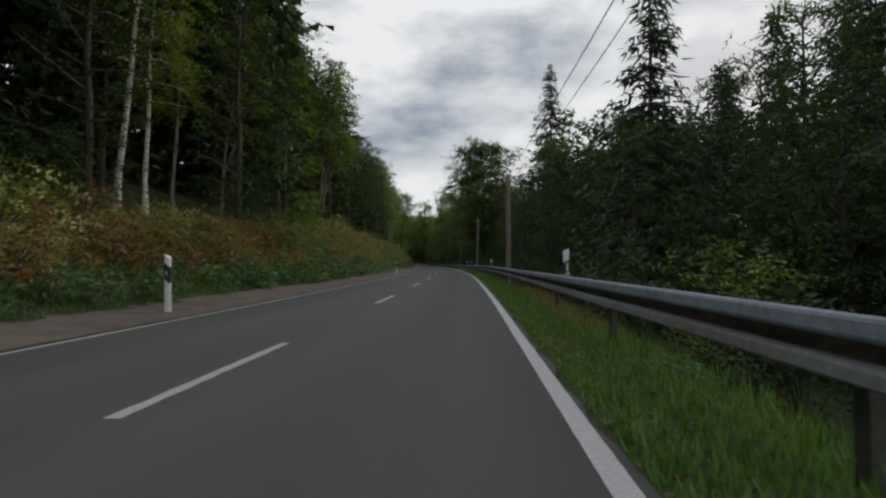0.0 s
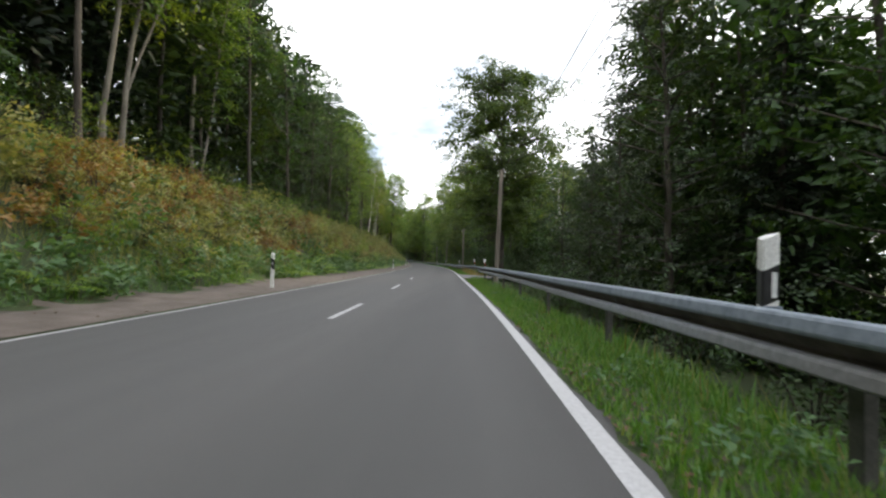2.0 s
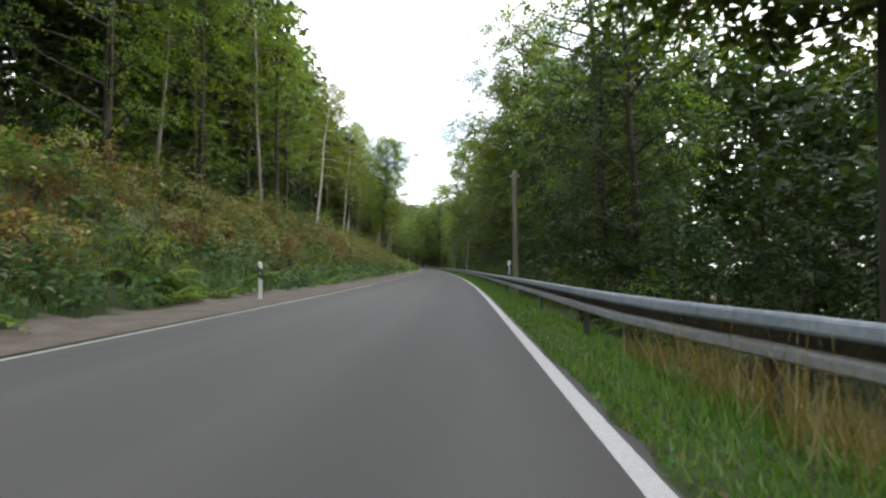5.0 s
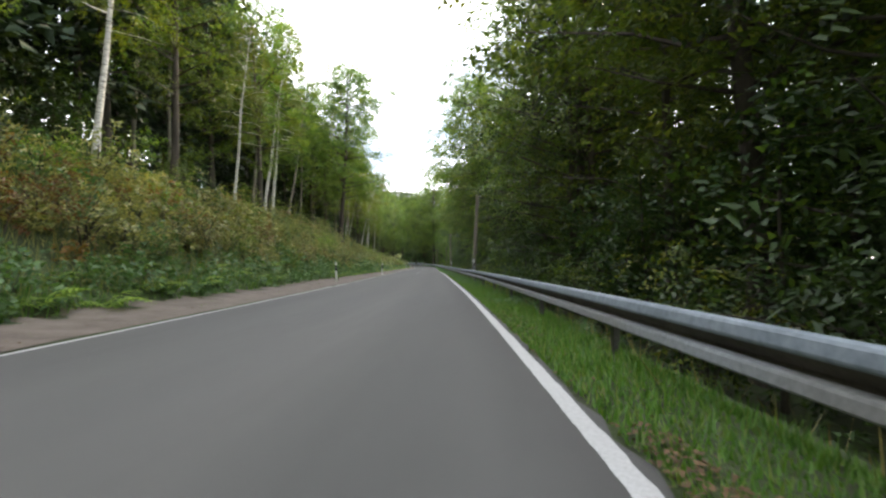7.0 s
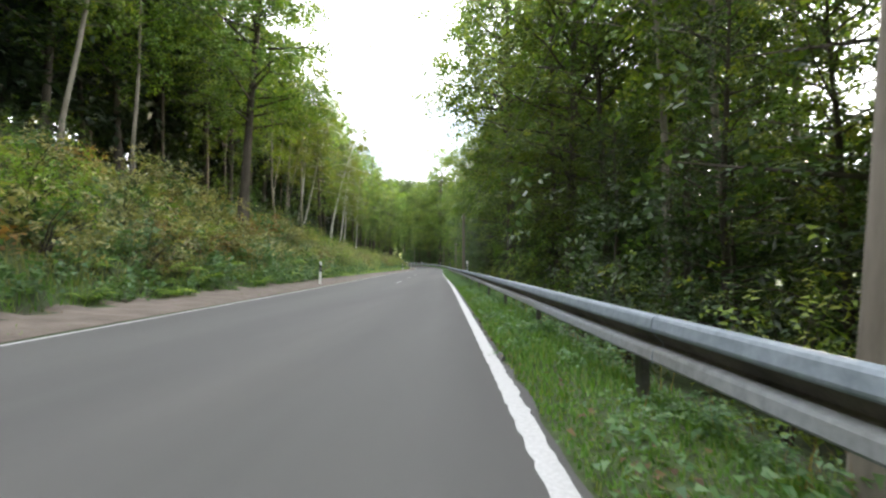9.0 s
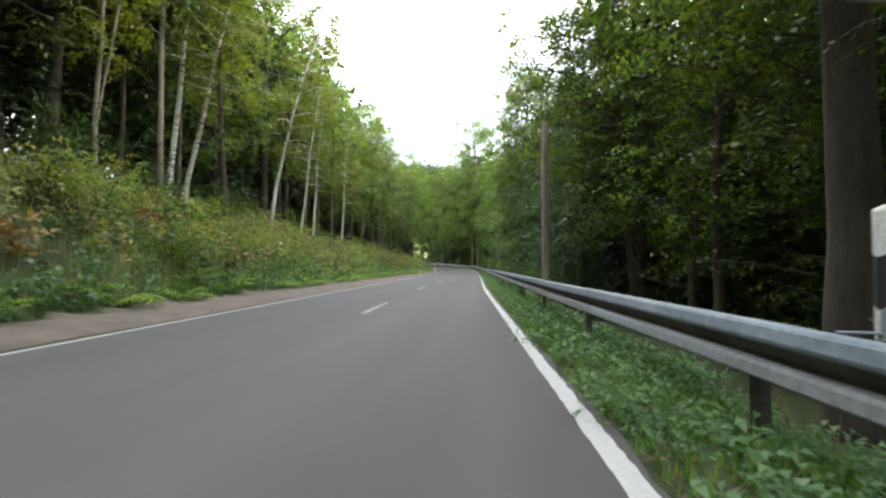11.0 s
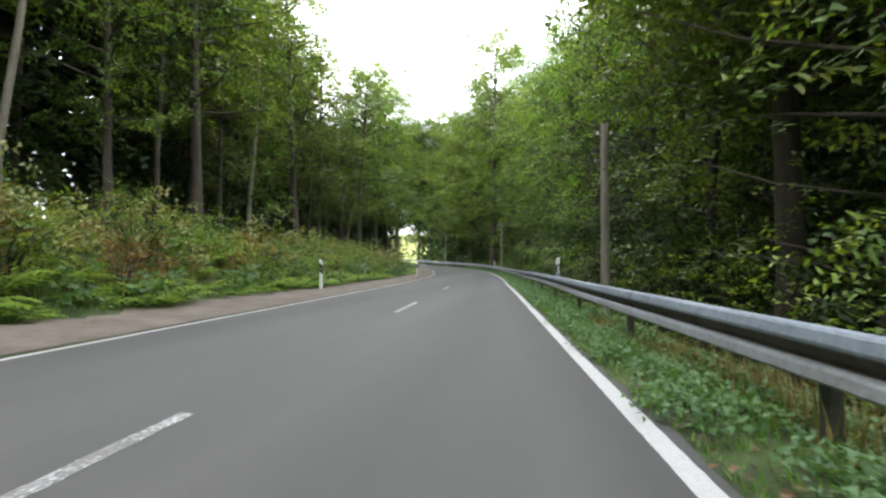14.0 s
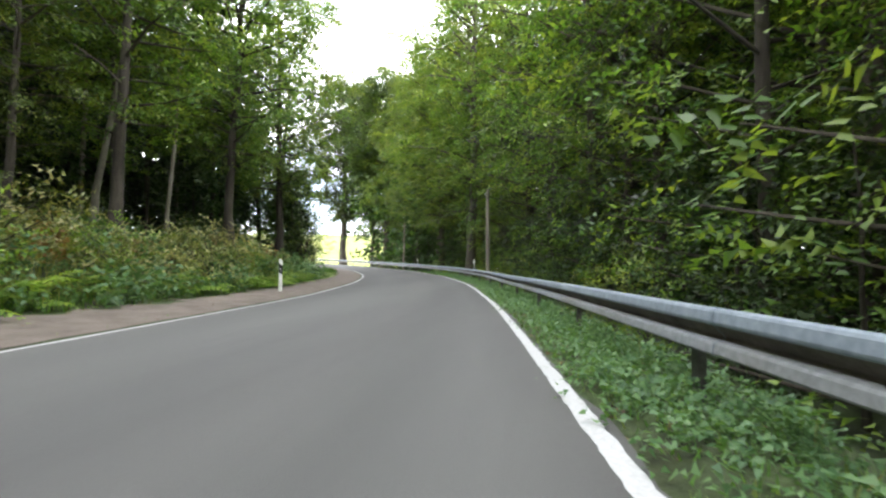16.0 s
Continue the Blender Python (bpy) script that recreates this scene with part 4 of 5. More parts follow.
def free(s, d, clear):
    """Whether a place keeps clear of every stretch of the road, of the side road and of the far field."""
    p = rd(s, d)
    dd, s2 = near_road(p[0], p[1])
    if -LANES - clear < dd < clear:
        return False
    if 0 < d < 32 and abs(s - side_mid(d)) < np.interp(d, [0, 3, 8], [7.5, 5.0, 4.2]):
        return False
    if p[1] > 318 and p[0] < -47:
        return False
    return True


def grown(proto, s, d, scale):
    """Takes the tall beech where a large one is asked for."""
    return (BIG_BEECH, s, d, scale / 1.48) if proto in BEECH and scale > 1.19 else (proto, s, d, scale)


# trees that stand alone in the view
KEEP = []
for proto, s, d, sc, room in ((SPRUCE[2], 62.0, 10.9, 1.03, 3.6), (EDGE[2], 39.8, 6.4, 0.8, 2.5), (SPRUCE[1], 22.0, 7.0, 1.05, 3.2), (OAK, 83.5, 4.8, 1.0, 5.0), (BEECH[1], 159.5, 5.2, 1.25, 2.5), (BEECH[0], 189.0, 7.0, 1.3, 2.0),
                              (SPRUCE[1], 52.0, 12.5, 0.95, 2.5), (SPRUCE[0], 47.0, 8.5, 0.75, 2.5),
                              (BUSH[0], 73.4, 6.2, 0.75, 0.5), (BUSH[0], 72.8, 8.0, 0.85, 0.5), (BUSH[1], 75.0, 8.4, 0.95, 0.5), (BUSH[0], 9.0, 3.5, 0.9, 1.0), (BUSH[0], 10.6, 4.0, 1.0, 1.0), (SPRUCE[1], 25.5, 12.5, 0.9, 2.0), (SPRUCE[1], 33.0, 15.0, 0.8, 2.0), (SPRUCE[0], 19.5, 14.0, 0.8, 2.0), (BIRCHES[0], 92.0, 12.5, 1.0, 2.0), (EDGE[1], 76.0, 12.5, 0.9, 2.0), (EDGE[1], 74.0, 17.5, 0.8, 2.0), (EDGE[1], 77.5, 10.8, 0.7, 0.5), (EDGE[1], 80.5, 13.0, 0.78, 0.5), (EDGE[1], 84.5, 15.5, 0.8, 0.5), (BUSH[0], 74.3, 10.4, 1.0, 0.5), (BUSH[0], 73.6, 12.6, 0.9, 0.5), (SHRUB, 74.6, 6.6, 1.1, 0.4), (BRAMBLE[0], 73.6, 8.6, 1.1, 0.4), (BRAMBLE[0], 70.6, 11.6, 0.9, 0.4), (SHRUB, 70.2, 13.6, 1.0, 0.4), (BUSH[1], 76.4, 9.2, 0.9, 0.4), (BUSH[0], 77.5, 7.4, 0.9, 0.4), (SHRUB, 73.0, 7.0, 1.0, 0.4), (SHRUB, 72.6, 9.0, 1.1, 0.4), (SHRUB, 72.2, 10.8, 1.0, 0.4), (BRAMBLE[0], 72.9, 5.6, 0.9, 0.4), (BRAMBLE[0], 71.6, 12.4, 1.0, 0.4), (BUSH[0], 71.8, 14.6, 1.0, 0.5), (SPRUCE[1], 30.0, 18.0, 1.3, 2.0), (SPRUCE[1], 34.5, 17.0, 1.2, 2.0), (SPRUCE[0], 27.0, 18.5, 1.15, 2.0), (SPRUCE[1], 39.0, 20.0, 1.25, 2.0), (SPRUCE[0], 23.5, 17.0, 1.1, 2.0), (SPRUCE[1], 30.5, 22.5, 1.4, 2.0), (SPRUCE[1], 18.0, 17.5, 1.1, 2.0), (BEECH[1], 118.0, 5.9, 1.4, 2.0), (BEECH[0], 133.0, 6.0, 1.35, 2.0), (SLENDER[0], 149.5, 6.6, 1.0, 2.0),
                              (SPRUCE[1], 71.5, 9.8, 1.0, 0.5), (SPRUCE[0], 72.5, 13.2, 1.1, 0.5), (SPRUCE[0], 75.5, 16.0, 1.1, 0.5), (SPRUCE[1], 71.0, 16.5, 1.1, 0.5), (FILLER[2], 74.0, 20.0, 1.0, 0.5), (FILLER[2], 71.5, 22.0, 1.0, 0.5),
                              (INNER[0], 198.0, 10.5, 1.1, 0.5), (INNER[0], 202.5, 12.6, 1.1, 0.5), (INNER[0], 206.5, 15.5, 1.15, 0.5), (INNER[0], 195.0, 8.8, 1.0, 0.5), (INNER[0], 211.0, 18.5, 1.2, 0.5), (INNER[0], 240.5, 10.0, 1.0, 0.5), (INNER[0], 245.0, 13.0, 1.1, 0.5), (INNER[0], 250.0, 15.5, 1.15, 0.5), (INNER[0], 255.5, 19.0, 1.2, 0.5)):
    plant(*grown(proto, s, d, sc))
    KEEP.append((s, d, room))
# single trunks on the crest of the bank, and the great beeches by the road, with their lean
for proto, s, d, sc, room, tilt in ((BIRCHES[0], 20.1, -14.5, 1.0, 2.5, 5), (BIRCHES[0], 22.0, -14.5, 0.85, 2.0, 1), (SLENDER[0], 24.2, -14.5, 0.75, 2.0, 2), (SLENDER[2], 29.1, -14.5, 0.75, 2.2, 7),
                                    (SLENDER[0], 52.1, -14.5, 1.0, 2.4, 4), (SLENDER[2], 53.2, -14.5, 1.0, 2.0, 7), (SLENDER[0], 60.0, -14.3, 0.7, 2.0, 6), (SLENDER[1], 88.0, -14.5, 1.0, 2.4, 4), (SLENDER[0], 98.2, -13.2, 0.8, 2.0, 3),
                                    (BIRCHES[0], 126.5, -13.5, 1.0, 2.4, 4), (BIRCHES[0], 139.5, -13.3, 0.8, 2.0, 3), (SLENDER[0], 146.3, -14.5, 1.0, 2.0, 4), (BIRCHES[0], 148.8, -14.5, 1.0, 2.0, 6), (BIRCHES[0], 151.0, -14.5, 1.05, 2.0, 3),
                                    (SLENDER[0], 155.8, -14.5, 0.85, 2.0, 8), (SLENDER[0], 160.5, -14.5, 0.8, 2.0, 1), (ROUND_BEECH, 165.3, -11.3, 1.0, 4.5, 2), (ROUND_BEECH, 173.0, 4.6, 1.28, 3.5, -2), (ROUND_BEECH, 222.5, 5.6, 1.15, 3.0, -2),
                                    (BIRCHES[0], 188.7, -14.5, 1.1, 1.5, 4), (BIRCHES[0], 189.8, -14.5, 1.0, 1.5, 11), (BIRCHES[1], 197.5, -13.3, 1.0, 2.0, 4), (BIRCHES[0], 203.0, -13.3, 0.8, 2.0, 5), (BIRCHES[0], 206.0, -13.3, 0.8, 1.5, 2), (BIRCHES[0], 214.0, -13.0, 0.8, 2.0, 1),
                                    (SLENDER[0], 222.2, -13.0, 0.9, 2.0, 5), (SLENDER[1], 228.3, -13.0, 0.95, 2.0, 2), (SLENDER[0], 235.8, -13.0, 0.9, 2.0, 2), (SLENDER[0], 254.9, -13.0, 0.95, 2.0, 7), (SLENDER[0], 260.0, -13.0, 0.85, 2.0, 2)):
    plant(proto, s, d, sc, tilt=tilt)
    KEEP.append((s, d, room))
for proto, x, y, sc in ((OAK, -39.4, 309.5, 1.3), (OAK, -48.0, 316.2, 1.35), (BEECH[0], -42.8, 313.5, 1.6), (BEECH[1], -34.5, 306.0, 1.7), (BEECH[0], -29.5, 297.5, 1.6), (SLENDER[0], -36.6, 312.0, 1.5), (BEECH[1], -40.5, 317.0, 1.5), (BEECH[0], -25.0, 288.0, 1.6), (BEECH[1], -24.0, 281.5, 1.95), (FILLER[2], -38.5, 266.0, 0.9), (FILLER[2], -41.0, 272.0, 0.9), (FILLER[2], -43.5, 279.0, 0.8), (FILLER[2], -37.0, 259.0, 0.9), (BEECH[0], -28.3, 292.0, 1.7),
                        (FILLER[0], -33.0, 303.0, 1.5), (FILLER[1], -31.0, 301.0, 1.3), (FILLER[0], -37.0, 310.5, 1.5), (BEECH[0], -32.5, 299.5, 1.5), (FILLER[1], -27.5, 294.0, 1.5), (FILLER[0], -43.0, 316.5, 1.4), (THICKET[0], -36.5, 306.5, 1.0), (THICKET[1], -33.2, 302.0, 1.0), (THICKET[0], -30.0, 298.0, 1.0), (THICKET[1], -38.0, 274.0, 0.8), (THICKET[0], -40.0, 279.0, 0.9), (THICKET[1], -42.5, 285.0, 0.9),
                        (BEECH[1], -35.0, 268.5, 1.2), (BEECH[1], -33.5, 260.5, 1.2), (BEECH[0], -31.8, 251.0, 0.98), (BEECH[1], -31.0, 239.0, 1.08), (BEECH[0], -29.6, 227.5, 1.12), (BEECH[0], -37.5, 273.0, 0.95), (FILLER[0], -36.4, 273.0, 0.42), (BUSH[1], -34.6, 271.0, 1.6), (FILLER[1], -39.0, 280.0, 0.5), (BUSH[1], -36.6, 277.5, 1.5), (BEECH[1], -41.5, 283.0, 0.9), (FILLER[0], -44.0, 287.0, 0.6), (BUSH[0], -40.0, 284.0, 1.5), (BEECH[0], -40.0, 275.0, 1.0)):
    d, s = near_road(x, y)
    plant(*grown(proto, s, d, sc))
    KEEP.append((s, d, 2.2))


def stands():
    rng = np.random.default_rng(77)

    def row(s0, s1, gap, d, spread, choose, clear, size, force=False):
        s = s0
        while s < s1:
            q, e = s + rng.uniform(-0.35, 0.35) * gap, d + rng.uniform(-spread, spread)
            s += gap * rng.uniform(0.8, 1.2)
            if not free(q, e, clear) or any((q - a) ** 2 + (e - b) ** 2 < c * c for a, b, c in KEEP):
                continue
            proto, sc = choose(q)
            if 0 < e < 6 and open_under(q):
                e += 1.8
            if proto in EDGE and 0 < e < 12:
                e = max(e, (2.7 if 134 < q < 143 else 1.6) + 3.3 * sc * size(q))
            if (not force and thin(q, e, proto)) or (0 < e < 8 and open_under(q) and proto in THICKET + BUSH + EDGE):
                continue
            plant(proto, q, e, sc * size(q) * rng.uniform(0.85, 1.15), None, rng)

    def thin(s, e, proto):
        """Gaps in the stand where the sky shines through."""
        if proto in EDGE + BEECH and 4 < e < 12 and 143 < s < 156 or 66 < s < 79 and 0 < e < 14:
            return True
        return (e > 13 and 250 < s < 255) or (e > 4.4 and 74 < s < 93 and proto not in THICKET + BUSH) or (e > 8 and 93 <= s < 104) or (e > 9 and 145 < s < 167 and proto not in SLENDER + BUSH + THICKET)

    def open_under(s):
        """Stretches where the stand is open below its crowns."""
        return 174 < s < 191

    def pick(*pairs):
        w = np.array([p[0] for p in pairs], float)
        return pairs[rng.choice(len(pairs), p=w / w.sum())][1:]

    # uphill side
    lsize = lambda s: float(np.interp(s, [-20, 30, 60, 100, 130, 160, 200, 222, 242, 262], [1.15, 1.12, 1.05, 1.02, 1.12, 1.0, 1.15, 1.28, 1.25, 1.0]))
    row(-12, 262, 5.0, -13.4, 0.9, lambda s: pick((4, SLENDER[1], 0.95), (1, EDGE[0], 0.85), (1, SPRUCE[1], 0.8)) if s < 36 else pick((1, SLENDER[1], 0.9), (4, EDGE[0], 0.8), (4, EDGE[2], 0.88), (1, SPRUCE[1], 0.8), (1, SLENDER[0], 0.9), (2, EDGE[1], 0.85)) if s < 108 else pick((1, SLENDER[0], 0.9), (1, SLENDER[2], 0.85), (4, BEECH[1], 0.8), (3, BEECH[0], 0.8), (2, EDGE[1], 0.7)), 6.0, lsize)
    row(-14, 285, 4.3, -16.6, 1.2, lambda s: pick((2, SLENDER[1], 0.95), (2, INNER[1], 0.95)) if s < 40 else pick((4, SLENDER[1], 0.95), (1, SLENDER[0], 0.95), (2, FILLER[1], 0.9), (1, BEECH[0], 0.85), (1, SPRUCE[1], 0.9)) if s < 108 else pick((2, SLENDER[1], 0.95), (2, SLENDER[0], 0.95), (4, BEECH[0], 0.95)), 6.5, lsize)
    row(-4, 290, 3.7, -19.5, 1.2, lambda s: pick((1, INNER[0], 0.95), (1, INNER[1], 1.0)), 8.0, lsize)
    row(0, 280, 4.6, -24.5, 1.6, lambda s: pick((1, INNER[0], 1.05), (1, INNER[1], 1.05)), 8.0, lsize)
    row(225, 290, 3.6, -15.5, 1.2, lambda s: (THICKET[1], 0.7), 8.0, lambda s: 1.0)
    row(225, 290, 3.6, -20, 1.2, lambda s: (THICKET[1], 0.9), 8.0, lambda s: 1.0)
    # downhill side
    rsize = lambda s: float(np.interp(s, [-20, 24, 32, 60, 80, 95, 110, 170, 215, 250, 300], [0.75, 0.78, 1.0, 1.0, 0.8, 1.0, 1.15, 1.15, 1.2, 1.4, 1.5]))
    low = lambda s: s < 66
    hsize = lambda s: float(np.interp(s, [25, 32, 45, 52, 58, 62], [0.58, 0.64, 0.90, 0.93, 0.88, 0.7]))
    rsize0 = lambda s: min(rsize(s), hsize(s) * 1.08) if 24 < s < 62 else rsize(s)
    # before s = 66 only dark-leaved trees: deep shade put into leaf colour
    row(-6, 300, 5.0, 5.2, 0.8, lambda s: pick((1, EDGE[0], 0.5), (2, EDGE[0], 0.62), (2, EDGE[2], 0.7)) if low(s) else (pick((3, BEECH[0], 0.9), (3, BEECH[1], 0.9)) if open_under(s) else pick((3, EDGE[0], 0.9), (1, EDGE[1], 0.9), (3, EDGE[2], 0.9)) if 92 < s < 116 or 180 < s < 222 or 227 < s < 237 else pick((1, EDGE[0], 0.9), (5, EDGE[1], 0.9), (1, EDGE[2], 0.9))), 3.4, rsize)
    row(2, 316, 5.0, 9.2, 1.2, lambda s: pick((1, SPRUCE[0], 0.85), (1, SPRUCE[1], 0.9), (4, EDGE[2], 0.95), (3, EDGE[0], 0.9)) if low(s) else pick((1, EDGE[0], 1.05), (1, EDGE[1], 1.05), (4, BEECH[0], 0.95), (3, BEECH[1], 0.95), (1, SPRUCE[0], 0.9), (1, SLENDER[0], 1.0)), 4.0, rsize0)
    row(0, 316, 5.6, 14, 1.6, lambda s: pick((2, SPRUCE[1], 0.9), (3, EDGE[0], 0.9), (6, FILLER[2], 0.9)) if low(s) else pick((6, FILLER[2], 1.1), (1, SPRUCE[1], 1.1)), 4.0, rsize0)
    row(4, 62, 4.5, 19, 1.6, lambda s: pick((1, FILLER[0], 0.8), (1, FILLER[1], 0.8)), 4.0, rsize)
    row(93, 176, 9.0, 5.8, 0.4, lambda s: pick((1, BEECH[0], 1.0), (1, BEECH[1], 1.0)), 3.0, rsize)
    row(256, 304, 6.6, 5.8, 0.4, lambda s: pick((1, BEECH[0], 0.95), (1, BEECH[1], 0.95)), 3.0, rsize)
    row(16, 112, 4.0, 7.0, 0.8, lambda s: (THICKET[0], 0.6), 3.0, lambda s: 1.0)
    row(143, 168, 4.2, 5.0, 0.4, lambda s: pick((1, EDGE[1], 0.5), (1, EDGE[0], 0.5)), 3.2, lambda s: 1.0, True)
    row(148, 172, 3.4, 7.5, 1.4, lambda s: pick((1, SLENDER[0], 1.0), (1, SLENDER[1], 1.0)), 4.0, rsize)
    row(148, 172, 3.4, 13.5, 1.4, lambda s: pick((1, SLENDER[0], 1.0), (1, SLENDER[1], 1.0)), 4.0, rsize)
    row(29, 62, 3.0, 10.0, 0.8, lambda s: (FILLER[2], 0.97), 4.0, hsize)
    row(29, 58, 3.0, 13.5, 0.8, lambda s: (FILLER[2], 1.05), 4.0, hsize)
    row(0, 60, 3.4, -14.4, 0.6, lambda s: (THICKET[1], 0.34), 5.0, lambda s: 1.0)
    row(104, 132, 3.0, -17.2, 0.6, lambda s: (THICKET[1], 0.5), 5.0, lambda s: 1.0)
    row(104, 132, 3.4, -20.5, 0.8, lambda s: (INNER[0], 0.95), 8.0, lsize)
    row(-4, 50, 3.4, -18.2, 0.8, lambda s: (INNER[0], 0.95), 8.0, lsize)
    row(69, 100, 3.0, 12.5, 0.8, lambda s: (EDGE[1], 0.9) if s < 83 else (FILLER[2], 1.0), 4.0, lambda s: float(np.interp(s, [69, 73, 76, 82, 86, 100], [0.5, 0.6, 0.92, 0.92, 0.58, 0.58])), True)
    row(69, 100, 3.4, 16.5, 0.8, lambda s: (FILLER[2], 0.62), 4.0, lambda s: 1.0, True)
    row(192, 275, 3.6, 20, 1.2, lambda s: pick((1, FILLER[0], 1.1), (1, FILLER[1], 1.1)), 4.0, rsize)
    row(165, 238, 3.6, -29, 1.0, lambda s: (FILLER[0], 1.25), 8.0, lambda s: 1.0)
    # dark understorey that closes the stand
    for d0, g in ((7.2, 4.0), (11.5, 3.4)):
        for a, b, e in ((0, 92, 0.0), (92, 316, -2.2 if d0 < 9 else 0.0)):
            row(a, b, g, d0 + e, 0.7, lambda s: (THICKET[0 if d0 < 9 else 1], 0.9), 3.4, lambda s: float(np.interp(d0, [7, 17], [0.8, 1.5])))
    row(74, 200, 6.4, 19, 1.6, lambda s: pick((1, FILLER[0], 1.15), (1, FILLER[1], 1.15)), 4.0, rsize)
    row(200, 318, 9.0, 19, 1.6, lambda s: pick((1, FILLER[0], 1.0), (1, FILLER[1], 1.0)), 4.0, rsize)
    row(205, 262, 4.0, -12.7, 0.5, lambda s: pick((1, BEECH[0], 0.64), (1, BEECH[1], 0.64)), 5.0, lambda s: 1.0)
    row(66, 122, 3.6, 25, 1.6, lambda s: pick((1, FILLER[0], 1.0), (1, FILLER[1], 1.0)), 4.0, rsize)
    row(136, 262, 3.2, 14.5, 0.8, lambda s: (THICKET[1], 1.15), 4.0, lambda s: 1.0)
    row(138, 200, 3.2, 18.5, 0.8, lambda s: (THICKET[1], 1.3), 4.0, lambda s: 1.0)
    # bushes behind the rail and on the bank
    # before s = 66 only dark-leaved bushes, their colour deepening the shade
    row(-8, 312, 3.2, 3.0, 0.5, lambda s: pick((2 if s > 66 else 0, BUSH[0], 0.75), (4, BUSH[2], 0.8), (2 if s > 66 else 0, BUSH[1], 0.7)), 2.2, lambda s: 1.0)
    row(-8, 270, 2.8, -12.3, 0.9, lambda s: pick((2, BUSH[0], 0.7), (1, BUSH[1], 0.7), (1, BUSH[2], 0.7)), 5.0, lambda s: 1.0)
    row(-8, 270, 3.0, -15.0, 0.9, lambda s: pick((2, BUSH[2], 1.1), (1, BUSH[1], 1.0)), 5.0, lambda s: 1.0)
    rust = lambda s: float(np.interp(s, [0, 20, 28, 60, 90, 130, 180, 240], [0.95, 0.85, 0.35, 0.3, 0.2, 0.1, 0.0, 0.08]))
    for d0 in (-9.2, -10.0, -10.8, -11.6):
        row(-4, 262, 2.35, d0, 0.7, lambda s: (BRAMBLE[1], 1.1) if rng.uniform() < rust(s) else ((BRAMBLE[0], 1.25) if rng.uniform() < np.interp(s, [0, 20, 50, 90, 175, 190, 230, 242], [0.8, 0.5, 0.6, 0.9, 0.8, 0.3, 0.35, 0.45]) else (SHRUB, 1.15)), 3.0, lambda s: 1.0)


stands()
for ob in PROTOS:
    if ob.name not in used:
        for o in (*ob.children_recursive, ob):
            bpy.data.objects.remove(o)


# ---- growth on the ground ----
def undergrowth():
    rng = np.random.default_rng(31)
    ferns = [fern_arrays(k, 0.85, 8, 9) for k in (40, 41)]
    herbs = [herb_arrays(k, 0.75, 1.0, 125, 0.145, True) for k in (42, 43)]
    low = [herb_arrays(k, 0.17, 0.6, 110, 0.052, True) for k in (44, 45)]
    out = []
    for s in np.arange(-6, 272, 0.78):
        for d in np.arange(-12.4, -7.9, 0.85):
            q, e = s + rng.uniform(-0.4, 0.4), d + rng.uniform(-0.4, 0.4)
            u = rng.uniform()
            toe = e > -9.2
            if toe:
                v, f, k = (*ferns[rng.integers(2)], 0) if u < np.interp(q, [40, 60, 150, 190], [0.05, 0.3, 0.3, 0.6]) else (*herbs[rng.integers(2)], 1)
            else:
                if 182 < q < 238 and u > 0.62:
                    out.append((moved(ferns[0][0], at_ground(q, e), rng.uniform(0, 6.28), rng.uniform(0.9, 1.4)), ferns[0][1], 0))
                    continue
                v, f, k = (*herbs[rng.integers(2)], 2 if u < np.interp(q, [0, 20, 30, 100, 150, 230], [0.92, 0.8, 0.3, 0.2, 0.08, 0.05]) else (3 if u < np.interp(q, [0, 60, 170, 195], [0.55, 0.65, 0.65, 0.3]) else 1))
            out.append((moved(v, at_ground(q, e), rng.uniform(0, 6.28), rng.uniform(0.8, 1.45)), f, k))
    strewn("bank_undergrowth", out, [FERN, NETTLE, LEAF_RUST, LEAF_GREY], "ferns, nettles and rust-brown herbs covering the bank", "undergrowth")
    out = []
    for s in np.arange(-6, 285, 0.34):
        for e in (rng.uniform(0.35, 1.0), rng.uniform(0.9, 1.5), *(rng.uniform(0.25, 1.55, 3) if s > 160 else rng.uniform(0.4, 1.8, 1))):
            if side_zone(s, e) > 0.2 or (182.4 < s < 185.4 and e < 0.65):
                continue
            if rng.uniform() < np.interp(s, [60, 128, 138, 150, 165, 185, 205, 235], [0.06, 0.08, 0.45, 0.5, 0.75, 0.9, 0.6, 0.95]):
                v, f = low[rng.integers(2)]
                out.append((moved(v, at_ground(s, e), rng.uniform(0, 6.28), rng.uniform(0.7, 1.4)), f, 0))
    strewn("verge_herbs", out, [NETTLE], "low nettles and herbs on the verge under the guardrail", "undergrowth")


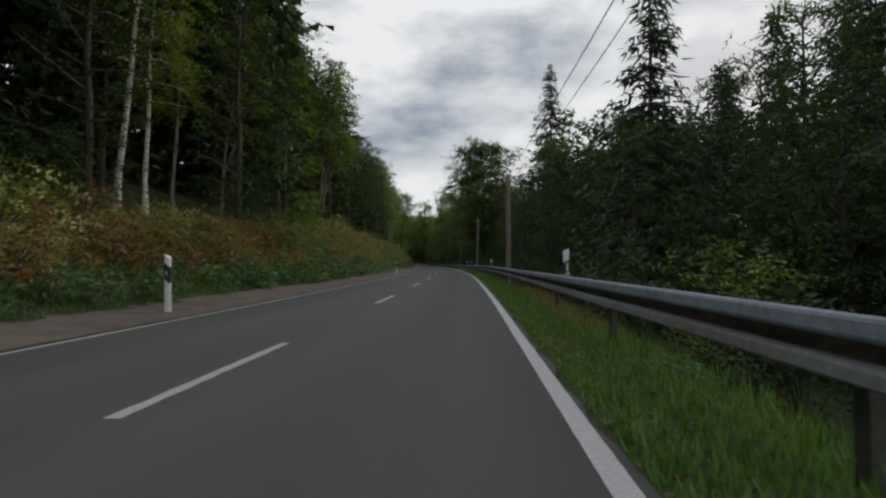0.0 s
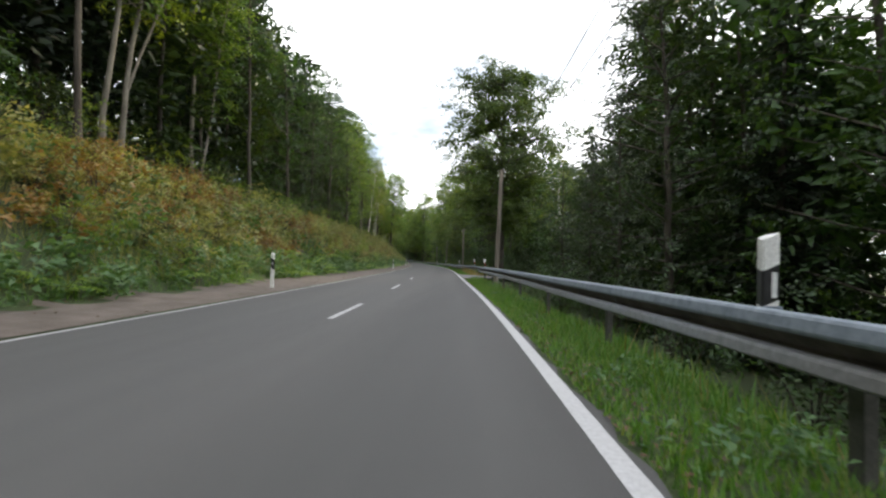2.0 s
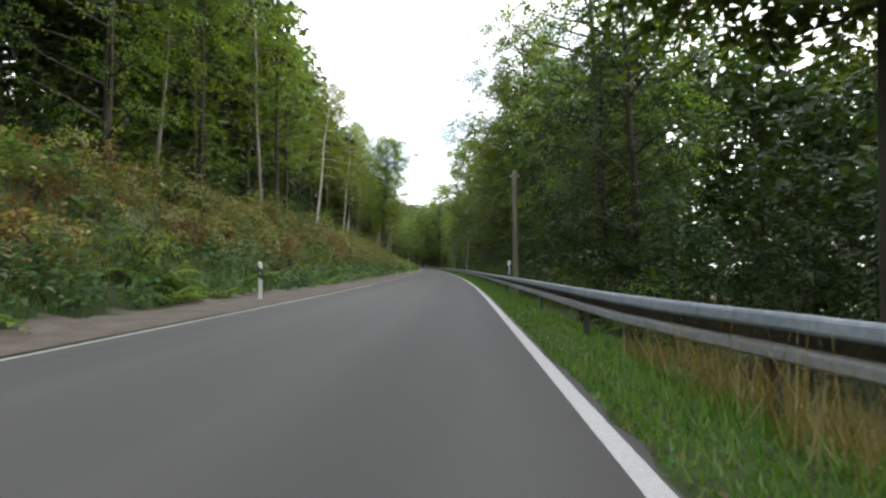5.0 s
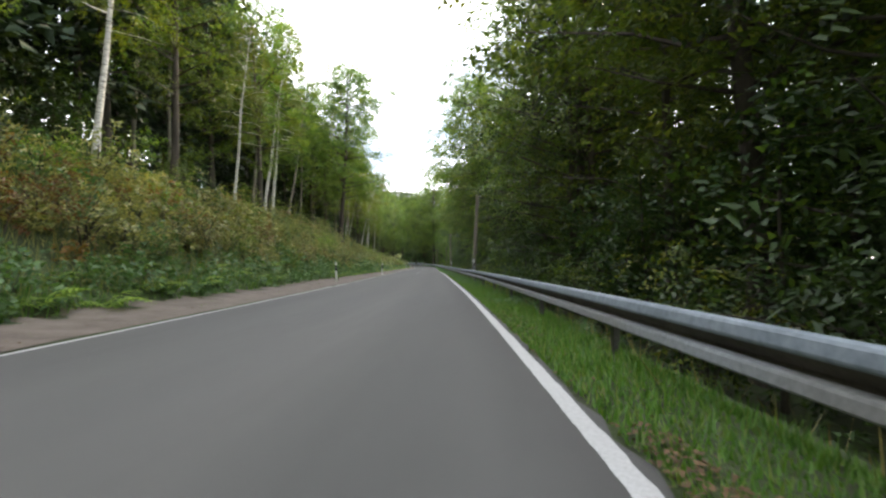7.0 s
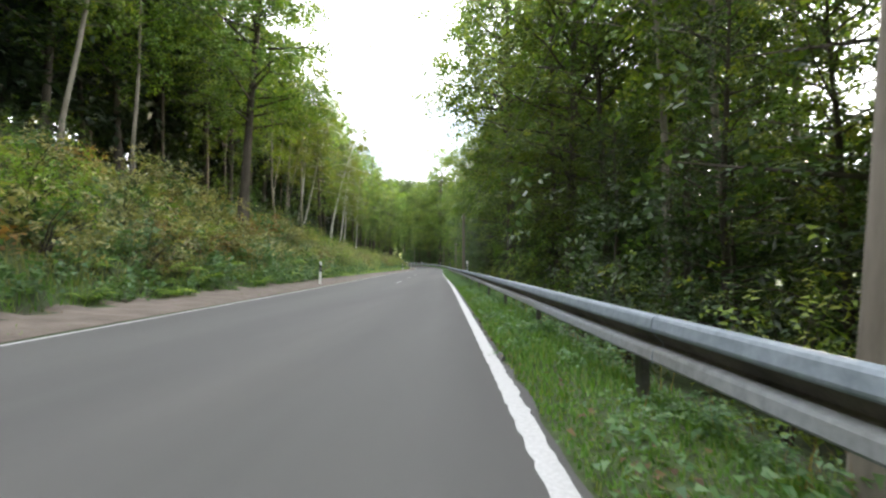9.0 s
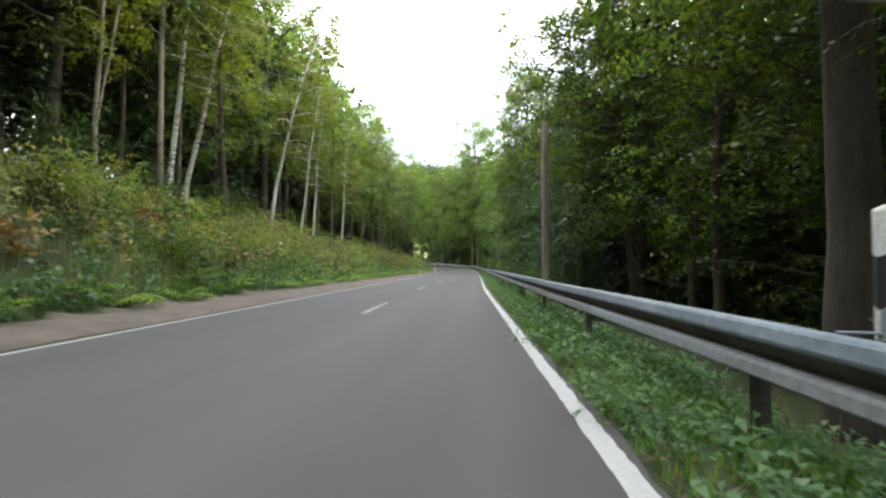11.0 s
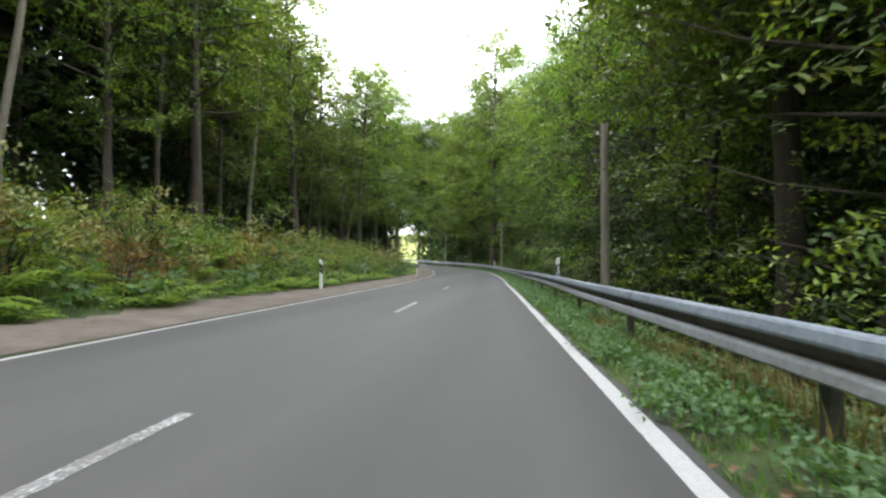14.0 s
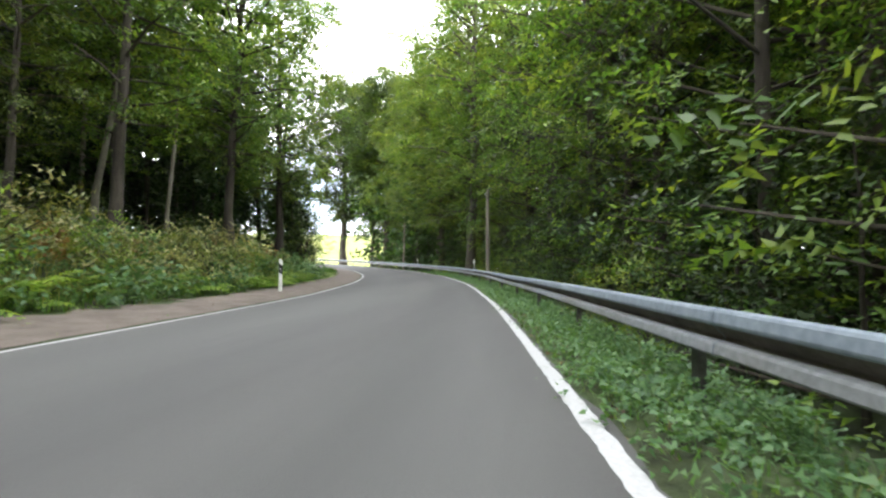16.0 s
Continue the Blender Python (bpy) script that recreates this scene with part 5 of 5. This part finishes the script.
def grass():
    rng = np.random.default_rng(32)

    def sheet(s0, s1, d0, d1, n, h, w):
        s, d = rng.uniform(s0, s1, n), rng.uniform(d0, d1, n)
        ok = (side_zone(s, d) < 0.35) & ((d < 0) | (rng.uniform(size=n) > np.interp(s, [176, 184, 206, 216, 230, 238], [0, 0.6, 0.6, 0.2, 0.3, 0.7])))
        s, d = s[ok], d[ok]
        patch = 0.6 + 0.8 * (np.sin(s * 0.8) * np.sin(s * 0.23 + d * 2) * 0.5 + 0.5)
        p = at_ground(s, d)
        return blades_arrays(rng, p[:, 0], p[:, 1], p[:, 2] - 0.01, h * patch, w)

    out = [(*sheet(-6, 165, 0.14, 1.35, 200000, 0.075, 0.009), 0), (*sheet(165, 262, 0.14, 1.3, 50000, 0.075, 0.009), 0), (*sheet(-6, 290, 0.5, 1.45, 50000, 0.16, 0.007), 0), (*sheet(-4, 66, 1.0, 3.0, 9000, 0.24, 0.012), 0),
           (*sheet(-6, 290, -8.7, -7.8, 26000, 0.30, 0.011), 0), (*sheet(-6, 262, -12.6, -8.3, 70000, 0.62, 0.008), 2), (*sheet(-6, 290, -7.2, -6.05, 3000, 0.06, 0.008), 0),
           (*sheet(-6, 290, 0.8, 2.4, 2500, 0.40, 0.005), 1), (*sheet(69.8, 83, 0.8, 7.0, 13000, 0.5, 0.007), 1), (*sheet(68.3, 76, 5.0, 15.0, 9000, 0.5, 0.009), 2), (*sheet(209, 220, 0.75, 2.2, 5000, 0.26, 0.009), 1), (*sheet(8, 17, 0.9, 2.0, 2500, 0.34, 0.008), 1)]
    strewn("verge_grass", out, [GRASS, DRY_GRASS, STRAW], "uneven green grass on verges and bank with dry stalks", "grass")


def litter():
    """Brown fallen leaves and bits along the road's edges."""
    rng = np.random.default_rng(33)
    out = []
    for n, d0, d1 in ((9000, 0.12, 0.5), (6000, -8.3, -7.5), (2500, -7.6, -6.0), (2500, 0.4, 1.2)):
        s = rng.uniform(-4, 285, n)
        s = s[rng.uniform(size=n) < 0.35 + 0.65 * (np.sin(s * 0.31) * np.sin(s * 0.083 + 1) > 0)]
        d = rng.uniform(d0, d1, len(s))
        c = at_ground(s, d, 0.02)
        out.append((*leaves(rng, c, 0.06, 1.5, simple=True), 0))
    for n, s0, s1, d0, d1 in ((900, 182.4, 185.4, 0.15, 0.7), (300, 108.3, 110.2, 0.14, 0.4)):
        out.append((*leaves(rng, at_ground(rng.uniform(s0, s1, n), rng.uniform(d0, d1, n), 0.03), 0.05, 1.5, simple=True), 0))
    strewn("leaf_litter", out, [LITTER], "brown fallen leaves and bits along the road edges", "leaf litter")


undergrowth()
grass()
litter()
